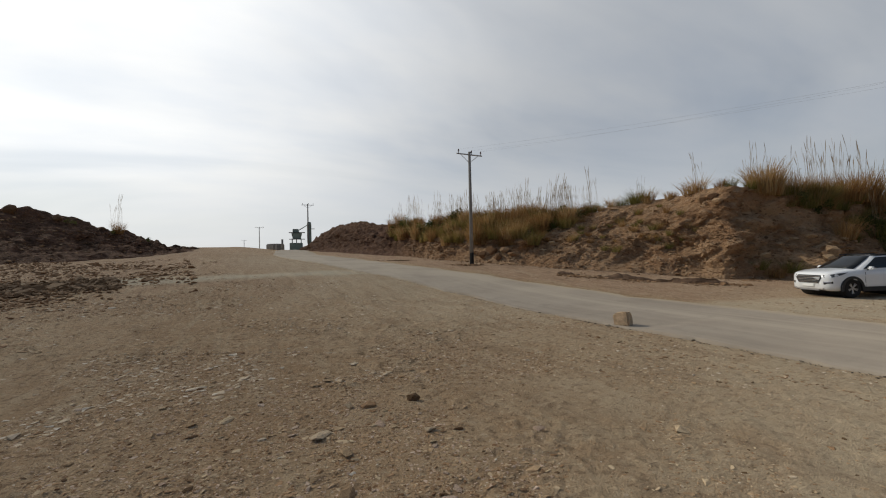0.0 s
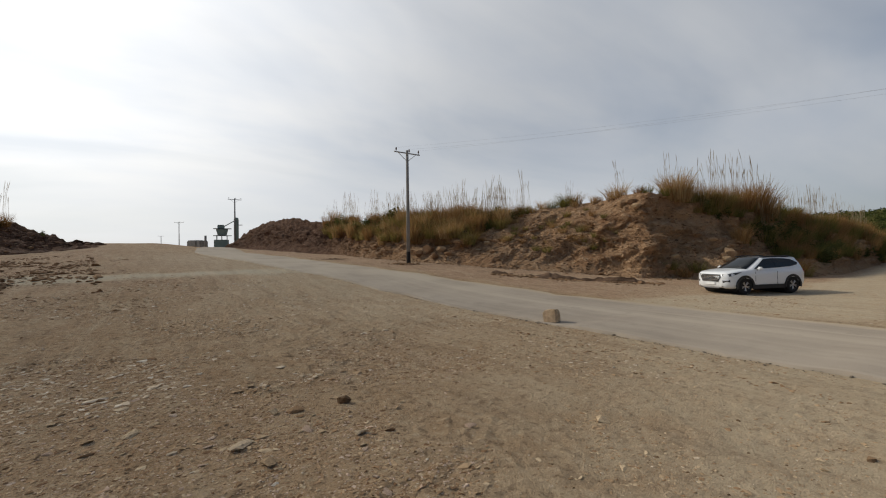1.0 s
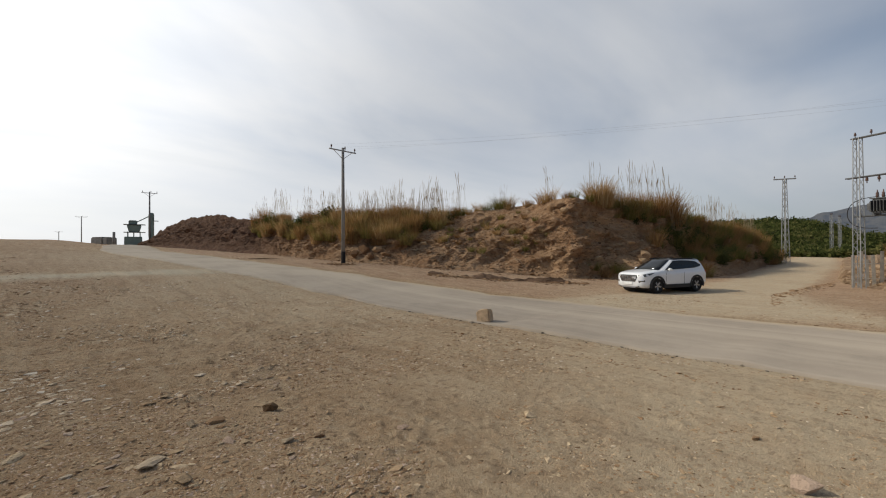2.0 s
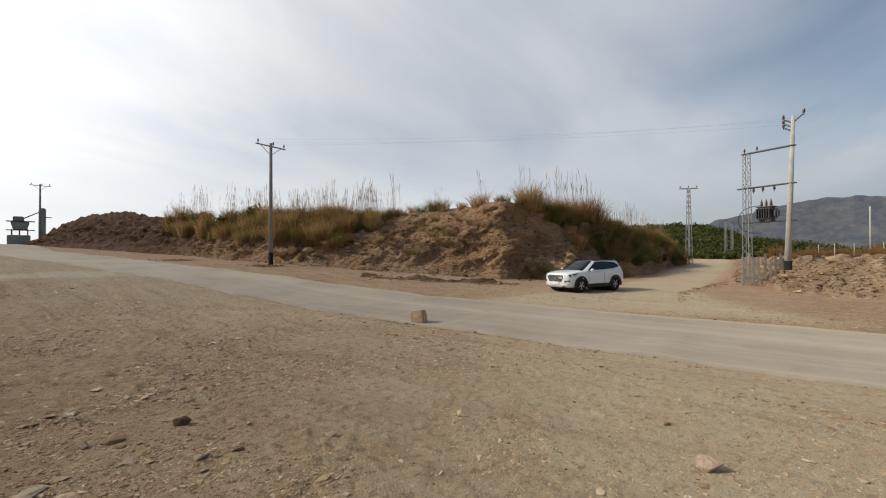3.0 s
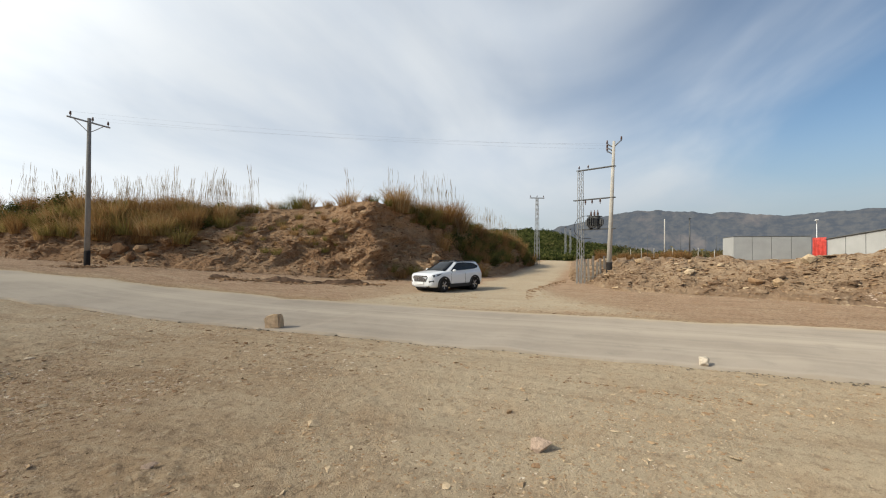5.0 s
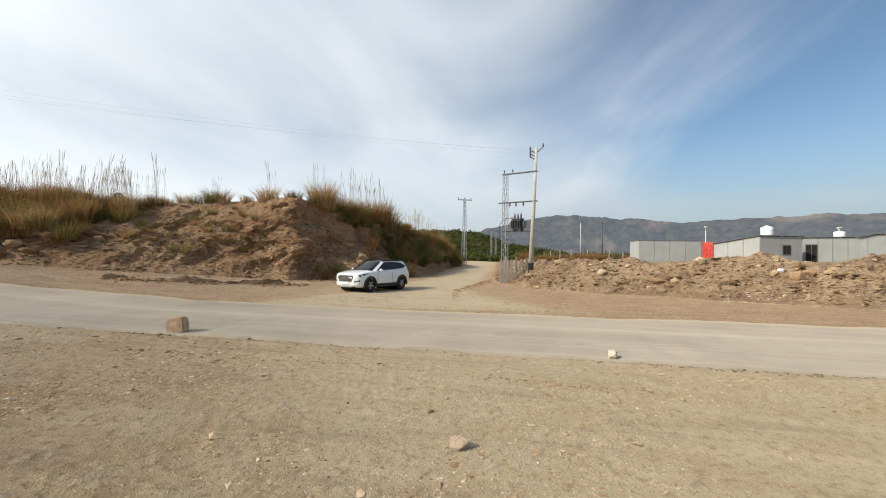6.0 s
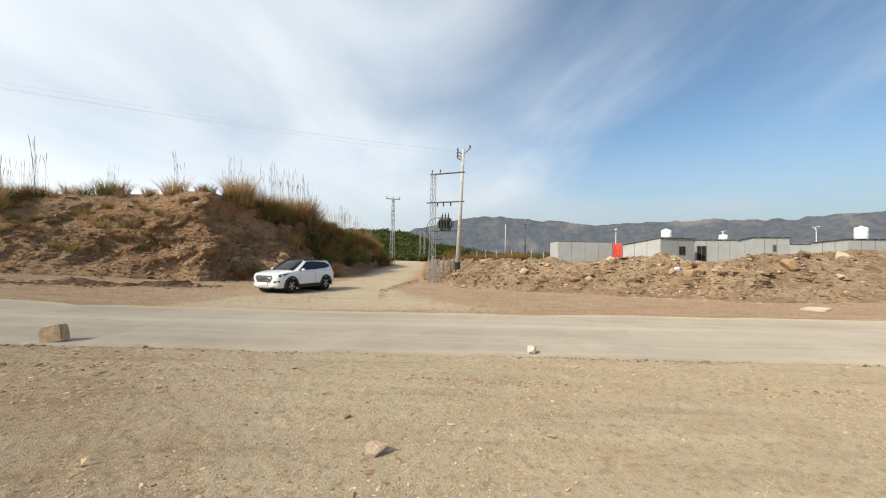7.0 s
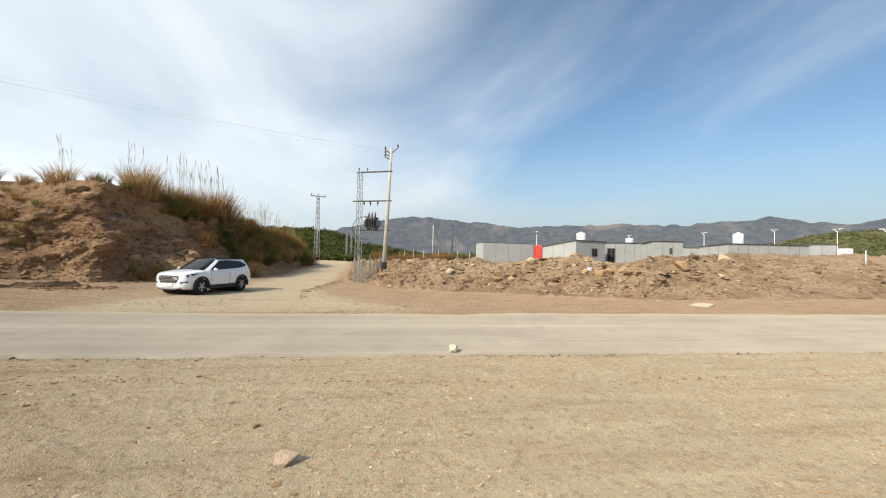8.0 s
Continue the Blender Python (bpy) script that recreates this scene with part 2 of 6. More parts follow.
def spoil_colour(T, pos):
    """Bulldozed ochre soil with pale stone bits."""
    big = T.noise(pos, 0.35, 6.0, 0.62)
    mid = T.noise(pos, 1.9, 6.0, 0.65)
    fine = T.noise(pos, 10.0, 5.0, 0.7)
    c = T.mix(T.ramp(big, 0.38, 0.62), (0.245, 0.163, 0.102), (0.335, 0.236, 0.150))
    c = T.mix(T.ramp(mid, 0.50, 0.72), c, (0.430, 0.322, 0.212))
    c = T.mix(T.ramp(mid, 0.44, 0.32, 0.0, 0.7), c, (0.165, 0.100, 0.060))
    c = T.mix(T.ramp(fine, 0.60, 0.76, 0.0, 0.7), c, (0.50, 0.41, 0.30))
    return c, T.math("ADD", T.math("MULTIPLY", mid, 2.2), fine)


MAT = {}
MAT["ground"] = material("dry gravelly soil", ground_colour, 0.95, 0, 0.05)
MAT["road"] = material("dusty worn asphalt", road_colour, 0.9, 0, 0.006)
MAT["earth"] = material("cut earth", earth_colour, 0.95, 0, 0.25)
MAT["dug"] = plain("dark freshly dug earth", (0.125, 0.078, 0.050), 0.95, 0, 0.45, 1.6, 0.05)
MAT["spoil"] = material("ochre spoil", spoil_colour, 0.95, 0, 0.10)
MAT["concrete"] = plain("pale cast concrete", (0.50, 0.47, 0.42), 0.85, 0, 0.2, 1.6, 0.004)
MAT["dark_concrete"] = plain("grey cast concrete", (0.25, 0.24, 0.225), 0.85, 0, 0.2, 1.6, 0.004)
MAT["black_paint"] = plain("black bitumen paint", (0.030, 0.026, 0.024), 0.9, 0, 0.3, 2.0)
MAT["galvanised"] = plain("galvanised steel", (0.33, 0.33, 0.325), 0.55, 0.5, 0.2, 4.0)
MAT["dark_steel"] = plain("weathered dark steel", (0.10, 0.10, 0.10), 0.55, 0.5, 0.25, 4.0)
MAT["porcelain"] = plain("brown glazed porcelain", (0.09, 0.045, 0.03), 0.25, 0, 0.2)
MAT["wire"] = plain("aluminium wire", (0.33, 0.33, 0.34), 0.5, 0.3, 0.1)
MAT["panel"] = plain("grey sandwich panel", (0.33, 0.33, 0.318), 0.6, 0, 0.10, 0.8)
MAT["pale_panel"] = plain("pale grey sandwich panel", (0.40, 0.395, 0.375), 0.6, 0, 0.08, 0.8)
MAT["roof"] = plain("dark sheet roof", (0.14, 0.14, 0.13), 0.6, 0.2, 0.2, 1.0)
MAT["joint"] = plain("dark joint strip", (0.13, 0.13, 0.125), 0.7)
MAT["white_plastic"] = plain("white plastic", (0.80, 0.80, 0.79), 0.45, 0, 0.05)
MAT["red_cloth"] = plain("red tarpaulin", (0.50, 0.06, 0.045), 0.7, 0, 0.35, 2.0, 0.01)


# ---- builders ----
def mesh_object(name, verts, faces, mat, parent=None, smooth=False, label=""):
    me = bpy.data.meshes.new(name)
    me.from_pydata([tuple(v) for v in verts] if not isinstance(verts, np.ndarray) else verts.tolist(), [], faces if not isinstance(faces, np.ndarray) else faces.tolist())
    if mat is not None:
        me.materials.append(mat)
    if smooth:
        me.shade_smooth()
    me.update()
    ob = new(name, me)
    if parent is not None:
        ob.parent = parent
    if label:
        ob["label"] = label
    return ob


def part(name, bm, mat, parent=None, label="", smooth=False):
    bmesh.ops.recalc_face_normals(bm, faces=bm.faces)
    me = bpy.data.meshes.new(name)
    bm.to_mesh(me)
    bm.free()
    me.materials.append(mat)
    if smooth:
        me.shade_smooth()
    ob = new(name, me)
    if parent is not None:
        ob.parent = parent
    if label:
        ob["label"] = label
    return ob


def empty(name, m, label, category, group="", kind=""):
    ob = new(name)
    ob.matrix_world = m
    ob.empty_display_size = 0.2
    return tagged(ob, label, category, group, kind)


def box(bm, lo, hi, bevel=0.0):
    lo, hi = Vector(lo), Vector(hi)
    made = bmesh.ops.create_cube(bm, size=1.0, matrix=Matrix.LocRotScale((lo + hi) / 2, None, hi - lo))
    if bevel:
        edges = {e for v in made["verts"] for e in v.link_edges}
        bmesh.ops.bevel(bm, geom=list(edges), offset=bevel, segments=2, affect="EDGES", clamp_overlap=True)


def rod(bm, a, b, r0, r1=None, sides=8):
    a, b = Vector(a), Vector(b)
    r1 = r0 if r1 is None else r1
    turn = (b - a).to_track_quat("Z", "Y").to_matrix().to_4x4()
    bmesh.ops.create_cone(bm, cap_ends=True, segments=sides, radius1=r0, radius2=r1, depth=(b - a).length, matrix=Matrix.Translation((a + b) / 2) @ turn)


def lathe(bm, profile, m=None, sides=16):
    """Rings of (radius, height), turned round z."""
    rings = []
    for r, z in profile:
        ring = [bm.verts.new((m or Matrix()) @ Vector((r * math.cos(2 * math.pi * k / sides), r * math.sin(2 * math.pi * k / sides), z))) for k in range(sides)]
        rings.append(ring)
    for a, b in zip(rings, rings[1:]):
        for k in range(sides):
            bm.faces.new((a[k], a[(k + 1) % sides], b[(k + 1) % sides], b[k]))
    bm.faces.new(rings[0][::-1])
    bm.faces.new(rings[-1])


def grid_faces(rows, cols, wrap=False):
    i = np.arange(rows - 1)[:, None]
    j = np.arange(cols if wrap else cols - 1)[None, :]
    a, b = i * cols + j, i * cols + (j + 1) % cols
    return np.stack([a, b, b + cols, a + cols], -1).reshape(-1, 4)


# ---- ground: one sheet to the horizon ----
azs = np.radians(np.concatenate([np.arange(-56, 122, 0.3), np.arange(122, 304, 2.0)]))
rad = np.concatenate([[0.002, 0.3], np.arange(1.0, 2.6, 0.1), 2.6 * 1.0095 ** np.arange(0, 180), 14.3 * 1.03 ** np.arange(0, 192)])
R, A = np.meshgrid(rad, azs, indexing="ij")
gx, gy = EX + R * np.sin(A), EY + R * np.cos(A)
gz = lie(gx, gy)
ground_verts = np.stack([gx, gy, gz], -1).reshape(-1, 3)
ground = mesh_object("ground", ground_verts, grid_faces(len(rad), len(azs), True)[:, ::-1], MAT["ground"], smooth=True)
tagged(ground, "dry brown gravelly soil strewn with pebbles", "ground", kind="structure")
gs, gq = (gx - EX) * DIRX + (gy - EY) * DIRY, (gx - EX) * NX + (gy - EY) * NY
mid, half = centre(gs)
gd, gaz = R, np.degrees(np.where(A > math.pi, A - 2 * math.pi, A))
ragged = fbm(gx * 0.5, gy * 0.5, 11) * 1.2
beyond = gq - (mid + half)
red = step(beyond + ragged, 0.2, 1.5) * (1 - step(gd, 60, 90)) * 0.8
side_az = np.interp(gd, [18, 25, 35, 50, 90], [44, 48.8, 52.4, 55.2, 56.0])
side_w = np.interp(gd, [16, 20, 25, 35, 60], [7, 4.5, 2.6, 2.4, 2.4])
track = 1 - step(np.abs((gaz - side_az) * math.pi / 180 * gd) + ragged * 0.5, side_w * 0.7, side_w * 1.2)
track = track * step(gd, 14, 17)
apron = (1 - step(np.abs(gaz - 44) + ragged * 3, 6, 22)) * step(beyond, -0.5, 0.5) * (1 - step(beyond + ragged * 1.5, 5.5, 12))
left_band = (1 - step(np.abs(gs - 26 - 0.03 * gq + ragged * 0.6), 0.7, 1.9)) * step(-gq, -9, -6) * (1 - step(-gq, 16, 30))
packed = step(gaz + ragged * 6, -12, 48) * (1 - step(gaz, 120, 165)) * step(mid + half - gq, 0, 1) * 0.62
verge = 0.5 * step(gq - (mid - half) + ragged * 1.5, -9.0, -1.0) * step(mid + half - gq, 0, 1) * step(gs, 4, 12) * (1 - step(gs, 40, 60))
pale = np.clip(np.maximum.reduce([track * 0.75, apron * 0.32, left_band, packed, verge]), 0, 1)
red = red * (1 - pale * 0.8)
knoll_foot = np.interp(gaz, [-60, -49, -45, -41, -37, -34, -31], [25, 25, 27, 29, 31.5, 37, 60])
red = np.maximum(red, 0.55 * step(gd + ragged * 2.5, knoll_foot - 6, knoll_foot) * (1 - step(gaz, -34, -31)))
red = np.maximum(red, 0.3 * step(gd + ragged * 3, 17, 24) * (1 - step(gd, 70, 100)) * step(-gaz, 14, 24) * (1 - left_band) * step(mid - half - gq, 0, 2))
green = step(gd, 95, 150) * step(gaz, 30, 45)
zone = np.stack([red, pale, green, np.ones_like(red)], -1).reshape(-1)
attr = ground.data.color_attributes.new("zone", "FLOAT_COLOR", "POINT")
attr.data.foreach_set("color", zone.astype(np.float32))

# ---- road: a thin worn sheet with a broken near edge ----
rs = np.concatenate([np.arange(-60, 45, 0.12), np.arange(45, 130, 1.0)])
cols = np.concatenate([[-1, -0.992, -0.975, -0.95], np.linspace(-0.9, 0.9, 23), [0.95, 0.975, 0.992, 1]])
S, C = np.meshgrid(rs, cols, indexing="ij")
m0, h0 = centre(S)
near_rag = fbm(S * 0.5, S * 0 + 3.3, 21, 5) * 0.16 + fbm(S * 3.1, S * 0 + 5.3, 23, 3) * 0.09
far_rag = fbm(S * 0.4, S * 0 + 9.1, 22, 5) * 0.5
Q = m0 + C * h0 + np.where(C < 0, -C * near_rag, C * far_rag)
rx, ry = EX + S * DIRX + Q * NX, EY + S * DIRY + Q * NY
lift = 0.075 * step(1 - np.abs(C), 0.0, 0.008) * np.where(C < 0, 0.55 + 0.45 * step(fbm(S * 0.5, S * 0, 31, 3), -0.3, 0.2), 0.5) - 0.03 * (np.abs(C) > 0.999)
rz = lie(rx, ry) + lift + 0.02 * (1 - C * C)
road = mesh_object("road", np.stack([rx, ry, rz], -1).reshape(-1, 3), grid_faces(len(rs), len(cols)), MAT["road"], smooth=True)
edge = road.data.attributes.new("rim", "FLOAT", "POINT")
edge.data.foreach_set("value", np.where(C > 0, np.abs(C) ** 2.5, 0.5 * np.abs(C) ** 12).reshape(-1).astype(np.float32))
tagged(road, "grey dusty worn asphalt road with broken edges", "road", kind="structure")


# ---- earth banks: cut faces swept along the plan ----
def bank(name, rows, mat, back, rough, seed, step_az=0.2, face_rows=64, smooth=True, talus=0.75, sink=1.2, lump=None):
    """rows: azimuth, foot distance, crest distance, crest height. A face from foot to crest, then the flat behind it."""
    az_k, foot_k, crest_k, top_k = (np.array(c, float) for c in zip(*rows))
    az = np.arange(az_k[0], az_k[-1] + 1e-6, step_az)
    soft = lambda k: sum(np.interp(az + o, az_k, k) for o in (-1.0, 0, 1.0)) / 3
    foot, crest, top = soft(foot_k), soft(crest_k), soft(top_k)
    a = np.radians(az)
    fz = lie(EX + foot * np.sin(a), EY + foot * np.cos(a))
    v = np.linspace(0, 1, face_rows)[:, None]
    d = foot + (crest - foot) * v ** talus
    z = fz + (top - fz) * v
    run = np.cumsum(np.hypot(np.gradient(EX + foot * np.sin(a)), np.gradient(EY + foot * np.cos(a))))[None, :] + 0 * v
    ends = np.clip(np.minimum(az - az[0], az[-1] - az) / 3.0, 0, 1)
    gully = 1 - np.abs(fbm((run - z * 0.9) * 0.42, z * 0.16, seed, 3)) * 2
    push = fbm(run * 0.16, z * 0.25, seed + 1, 3) * 1.5 + gully * 0.5 + fbm(run * 0.9, z * 1.4, seed + 2, 5) * 0.75 + fbm((run - z * 0.5) * 2.7, z * 1.1, seed + 3, 3) * 0.24 + fbm(run * 7.0, z * 6.0, seed + 9, 2) * 0.09
    rough = rough * np.interp(az, [-14, -4], [0.8, 1.0]) if az[0] < -15 and az[-1] > 0 else rough
    d = d - rough * push * np.sin(math.pi * np.clip(v * 0.8 + 0.1, 0, 1)) * (0.4 + 0.6 * ends)
    ledge = np.abs(np.mod(z * 1.3 + fbm(run * 0.3, z * 0, seed + 4, 2) * 0.8, 1) - 0.5)
    d = d + rough * (ledge - 0.25) * 0.16
    z = z + fbm(run * 0.7, v * 3, seed + 5, 4) * 0.22 * rough
    heap = lambda u, w: np.maximum(fbm(u * 0.55, w * 0.55, seed + 11, 3), -0.25) * 0.9 + np.abs(fbm(u * 1.6, w * 1.6, seed + 12, 3)) * 0.5 + fbm(u * 4.2, w * 4.2, seed + 13, 2) * 0.16 - 0.28
    lump = np.interp(az, *lump) if lump else 0.0
    z = z + lump * heap(run, d) * step(v, 0.05, 0.35)
    # the crest's own small ups and downs
    z = z + (v ** 3) * (fbm(run * 0.45, run * 0 + 1.7, seed + 6, 4) * 0.35 * rough)
    b = np.linspace(0, 1, 24)[1:, None] ** 1.6
    bd = crest + back * b
    bz = z[-1] + b * 0 + fbm(bd * 0.25, run[:1] * 0.25, seed + 8, 4) * 0.25 * step(b, 0, 0.1)
    bz = bz + lump * 0.5 * heap(run[:1] + 0 * b, bd) * step(b, 0, 0.02) * (1 - step(b, 0.1, 0.3))
    bz = bz - step(b, 0.75, 1) * (z[-1] + sink)
    under = np.stack([foot - 0.6, fz - 0.8], 0)
    D = np.concatenate([under[:1], d, bd], 0)
    Z = np.concatenate([under[1:], z, bz], 0)
    Z = Z - (1 - step(ends, 0, 0.6)) * 1.2
    # bumps sidewise too, for the faces that turn away
    shift = np.zeros_like(D)
    shift[1:1 + face_rows] = rough * np.sin(math.pi * v) * (fbm(d * 0.8, z * 0.9, seed + 15, 3) * 1.0 + fbm(d * 2.6, z * 2.6, seed + 16, 3) * 0.45) / d
    A2 = a + shift
    verts = np.stack([EX + D * np.sin(A2), EY + D * np.cos(A2), Z], -1)
    ob = mesh_object(name, verts.reshape(-1, 3), grid_faces(D.shape[0], len(az))[:, ::-1], mat, smooth=smooth)
    return ob, verts


def top_z(elev, d):
    return 2.0 + d * math.tan(radians(elev))


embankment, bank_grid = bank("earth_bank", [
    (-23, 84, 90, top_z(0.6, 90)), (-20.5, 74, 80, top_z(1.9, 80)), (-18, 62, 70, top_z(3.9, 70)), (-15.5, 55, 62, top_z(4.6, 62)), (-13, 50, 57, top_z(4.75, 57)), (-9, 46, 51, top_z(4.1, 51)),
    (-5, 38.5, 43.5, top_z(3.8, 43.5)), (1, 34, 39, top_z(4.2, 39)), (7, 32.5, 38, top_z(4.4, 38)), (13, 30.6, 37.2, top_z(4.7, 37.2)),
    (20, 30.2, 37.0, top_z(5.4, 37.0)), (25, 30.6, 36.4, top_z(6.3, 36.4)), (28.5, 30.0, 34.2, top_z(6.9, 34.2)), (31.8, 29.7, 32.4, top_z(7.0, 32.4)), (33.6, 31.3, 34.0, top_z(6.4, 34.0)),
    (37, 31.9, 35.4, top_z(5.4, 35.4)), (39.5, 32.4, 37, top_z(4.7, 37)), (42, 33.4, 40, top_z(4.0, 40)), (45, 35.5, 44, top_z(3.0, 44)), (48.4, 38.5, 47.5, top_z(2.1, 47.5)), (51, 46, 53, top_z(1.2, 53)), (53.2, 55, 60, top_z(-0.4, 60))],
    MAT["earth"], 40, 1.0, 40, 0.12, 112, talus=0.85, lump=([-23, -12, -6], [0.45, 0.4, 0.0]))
tagged(embankment, "steep brown cut earth bank with stones and gullies", "earth bank", kind="structure")

terrace, terrace_grid = bank("spoil_terrace", [
    (56.5, 37, 40, 0.5), (59, 33.5, 37, 0.9), (60.5, 29.5, 35, 1.5), (64, 26, 31, 1.75), (72, 25.5, 31, 1.85), (78, 25, 30.5, 1.9), (85, 24.5, 30, 2.0), (90, 24.5, 30, 2.1), (95, 25, 30.5, 2.25),
    (99, 26, 34, 2.5), (105, 29, 44, 2.8), (110, 32, 51, 3.0), (114, 36, 56, 3.25), (118, 42, 60, 3.4), (126, 60, 70, 3.3), (140, 60, 70, 3.0)],
    MAT["spoil"], 110, 1.1, 80, step_az=0.16, face_rows=70, talus=0.9, lump=([58, 64, 96, 108], [0.2, 0.5, 0.45, 0.2]), smooth=False)
tagged(terrace, "bulldozed reddish brown spoil terrace full of rocks", "earth bank", kind="structure")

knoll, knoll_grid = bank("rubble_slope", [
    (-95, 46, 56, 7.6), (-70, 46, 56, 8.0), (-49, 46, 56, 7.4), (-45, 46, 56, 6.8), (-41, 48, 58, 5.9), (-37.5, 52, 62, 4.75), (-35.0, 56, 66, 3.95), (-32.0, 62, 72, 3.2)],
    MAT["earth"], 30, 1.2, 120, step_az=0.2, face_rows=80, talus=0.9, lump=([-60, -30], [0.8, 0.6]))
tagged(knoll, "low brown slope of broken shale and rubble", "earth bank", kind="structure")


def ridge(rows, seed):
    """A low ridge of dug earth on the shoulder."""
    ob, _g = bank("earth_ridge", [(a, d, d + 0.45, float(lie(*polar(a, d)[:2])) + 0.55 * h) for a, d, h in rows], MAT["dug"], 1.1, 0.45, seed, 0.05, 16, talus=1.0, lump=([-60, 60], [0.28, 0.28]))
    return tagged(ob, "low broken ridge of dug earth beside the road", "earth ridge", kind="structure")


ridge([(10.5, 27.3, 0.05), (13, 27.0, 0.26), (16, 26.6, 0.2), (19, 26.3, 0.38), (22, 26.0, 0.46), (25, 25.7, 0.42), (28, 25.6, 0.46), (30, 25.7, 0.26), (32.5, 25.9, 0.04)], 140)
ridge([(-11.3, 36.4, 0.05), (-10.3, 36.2, 0.2), (-9, 36.0, 0.25), (-8.2, 36.0, 0.15), (-7.2, 36.0, 0.03)], 150)


# ---- hills and mountains ----
def hill_colour(low, high, bare, scale):
    def build(T, pos):
        a = T.noise(pos, scale, 6.0, 0.6)
        b = T.noise(pos, scale * 9, 5.0, 0.65)
        c = T.mix(T.ramp(b, 0.38, 0.62), low, high)
        return T.mix(T.ramp(a, 0.52, 0.70, 0.0, 0.8), c, bare), b
    return build


def far_mountain(name, low, high, bare, scale, haze_glow, strength):
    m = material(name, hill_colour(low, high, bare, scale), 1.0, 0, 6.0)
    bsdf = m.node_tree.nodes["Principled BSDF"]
    # Distance haze is put into the material as a bluish glow.
    bsdf.inputs["Emission Color"].default_value = (*haze_glow, 1)
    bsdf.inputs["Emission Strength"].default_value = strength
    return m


MAT["scrub"] = material("scrubby hillside", hill_colour((0.045, 0.055, 0.020), (0.115, 0.110, 0.045), (0.24, 0.18, 0.10), 0.02), 1.0, 0, 1.0)
# The last colour and number are the painted haze and how strongly it glows.
MAT["mountain"] = far_mountain("mountain with haze glow", (0.036, 0.036, 0.038), (0.068, 0.062, 0.054), (0.17, 0.132, 0.105), 0.003, (0.34, 0.42, 0.55), 0.19)


def hills(name, rows, foot, depth, mat, seed, amp, label, category, step_az=0.15):
    az_k, el_k = (np.array(c, float) for c in zip(*rows))
    az = np.arange(az_k[0], az_k[-1], step_az)
    el = sum(np.interp(az + o, az_k, el_k) for o in (-0.6, 0, 0.6)) / 3
    el = el + (depth / 5000 if foot > 1000 else 0) * (fbm(az * 0.9, az * 0, seed + 9, 5) - np.abs(fbm(az * 0.4, az * 0 + 4, seed + 8, 3))) * 2.2
    v = np.linspace(0, 1, 40)[:, None]
    w = np.linspace(0, 1, 10)[1:, None]
    crest = foot + depth
    d = np.concatenate([foot + depth * v + 0 * az, crest + depth * w + 0 * az], 0)
    top = 2.0 + crest * np.tan(np.radians(el))
    z = np.concatenate([top * (v ** 1.25), top * (1 - w ** 1.5)], 0)
    x, y = EX + d * np.sin(np.radians(az)), EY + d * np.cos(np.radians(az))
    rise = np.concatenate([np.sin(v * math.pi * 0.92), 0.25 * (1 - w)], 0)
    ridges = (1 - 2 * np.abs(fbm(az[None, :] * 0.35 + d / depth * 1.6, d / depth * 1.7, seed, 6)))
    z = z + amp * rise * ridges + amp * 0.25 * fbm(x / depth * 9, y / depth * 9, seed + 3, 4)
    ob = mesh_object(name, np.stack([x, y, z - 2.0], -1).reshape(-1, 3), grid_faces(d.shape[0], len(az))[:, ::-1], mat, smooth=True)
    return tagged(ob, label, category, kind="structure")


hills("hill", [(30, 1.0), (38, 2.6), (44, 3.6), (47, 3.55), (53, 3.6), (56.8, 3.1), (59, 2.0), (62, 1.35), (66, 0.5), (72, -0.3), (80, -0.6)], 95, 90, MAT["scrub"], 7, 1.6, "green hill covered with dense scrub", "hill")
hills("hill", [(98, 0.0), (104, 1.3), (108.7, 2.7), (112.3, 3.45), (116.5, 3.75), (125, 4.0), (140, 3.0)], 260, 240, MAT["scrub"], 17, 5.0, "olive green hillside with sparse scrub", "hill")
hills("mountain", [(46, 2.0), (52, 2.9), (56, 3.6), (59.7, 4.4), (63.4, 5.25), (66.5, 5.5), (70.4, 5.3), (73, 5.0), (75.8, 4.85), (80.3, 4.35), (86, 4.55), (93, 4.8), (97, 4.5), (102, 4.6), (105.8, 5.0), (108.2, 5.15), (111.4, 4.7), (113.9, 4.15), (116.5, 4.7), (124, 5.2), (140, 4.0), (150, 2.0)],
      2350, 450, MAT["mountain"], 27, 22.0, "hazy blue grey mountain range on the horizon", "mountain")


# ---- power poles ----
def insulator(parent, at, size=1.0, label="brown pin insulator"):
    bm = bmesh.new()
    lathe(bm, [(0.02, 0), (0.02, 0.10), (0.07, 0.12), (0.045, 0.16), (0.065, 0.19), (0.04, 0.24), (0.05, 0.28), (0.02, 0.31)], Matrix.Translation(at) @ Matrix.Scale(size, 4), 10)
    return part("insulator", bm, MAT["porcelain"], parent, label, True)


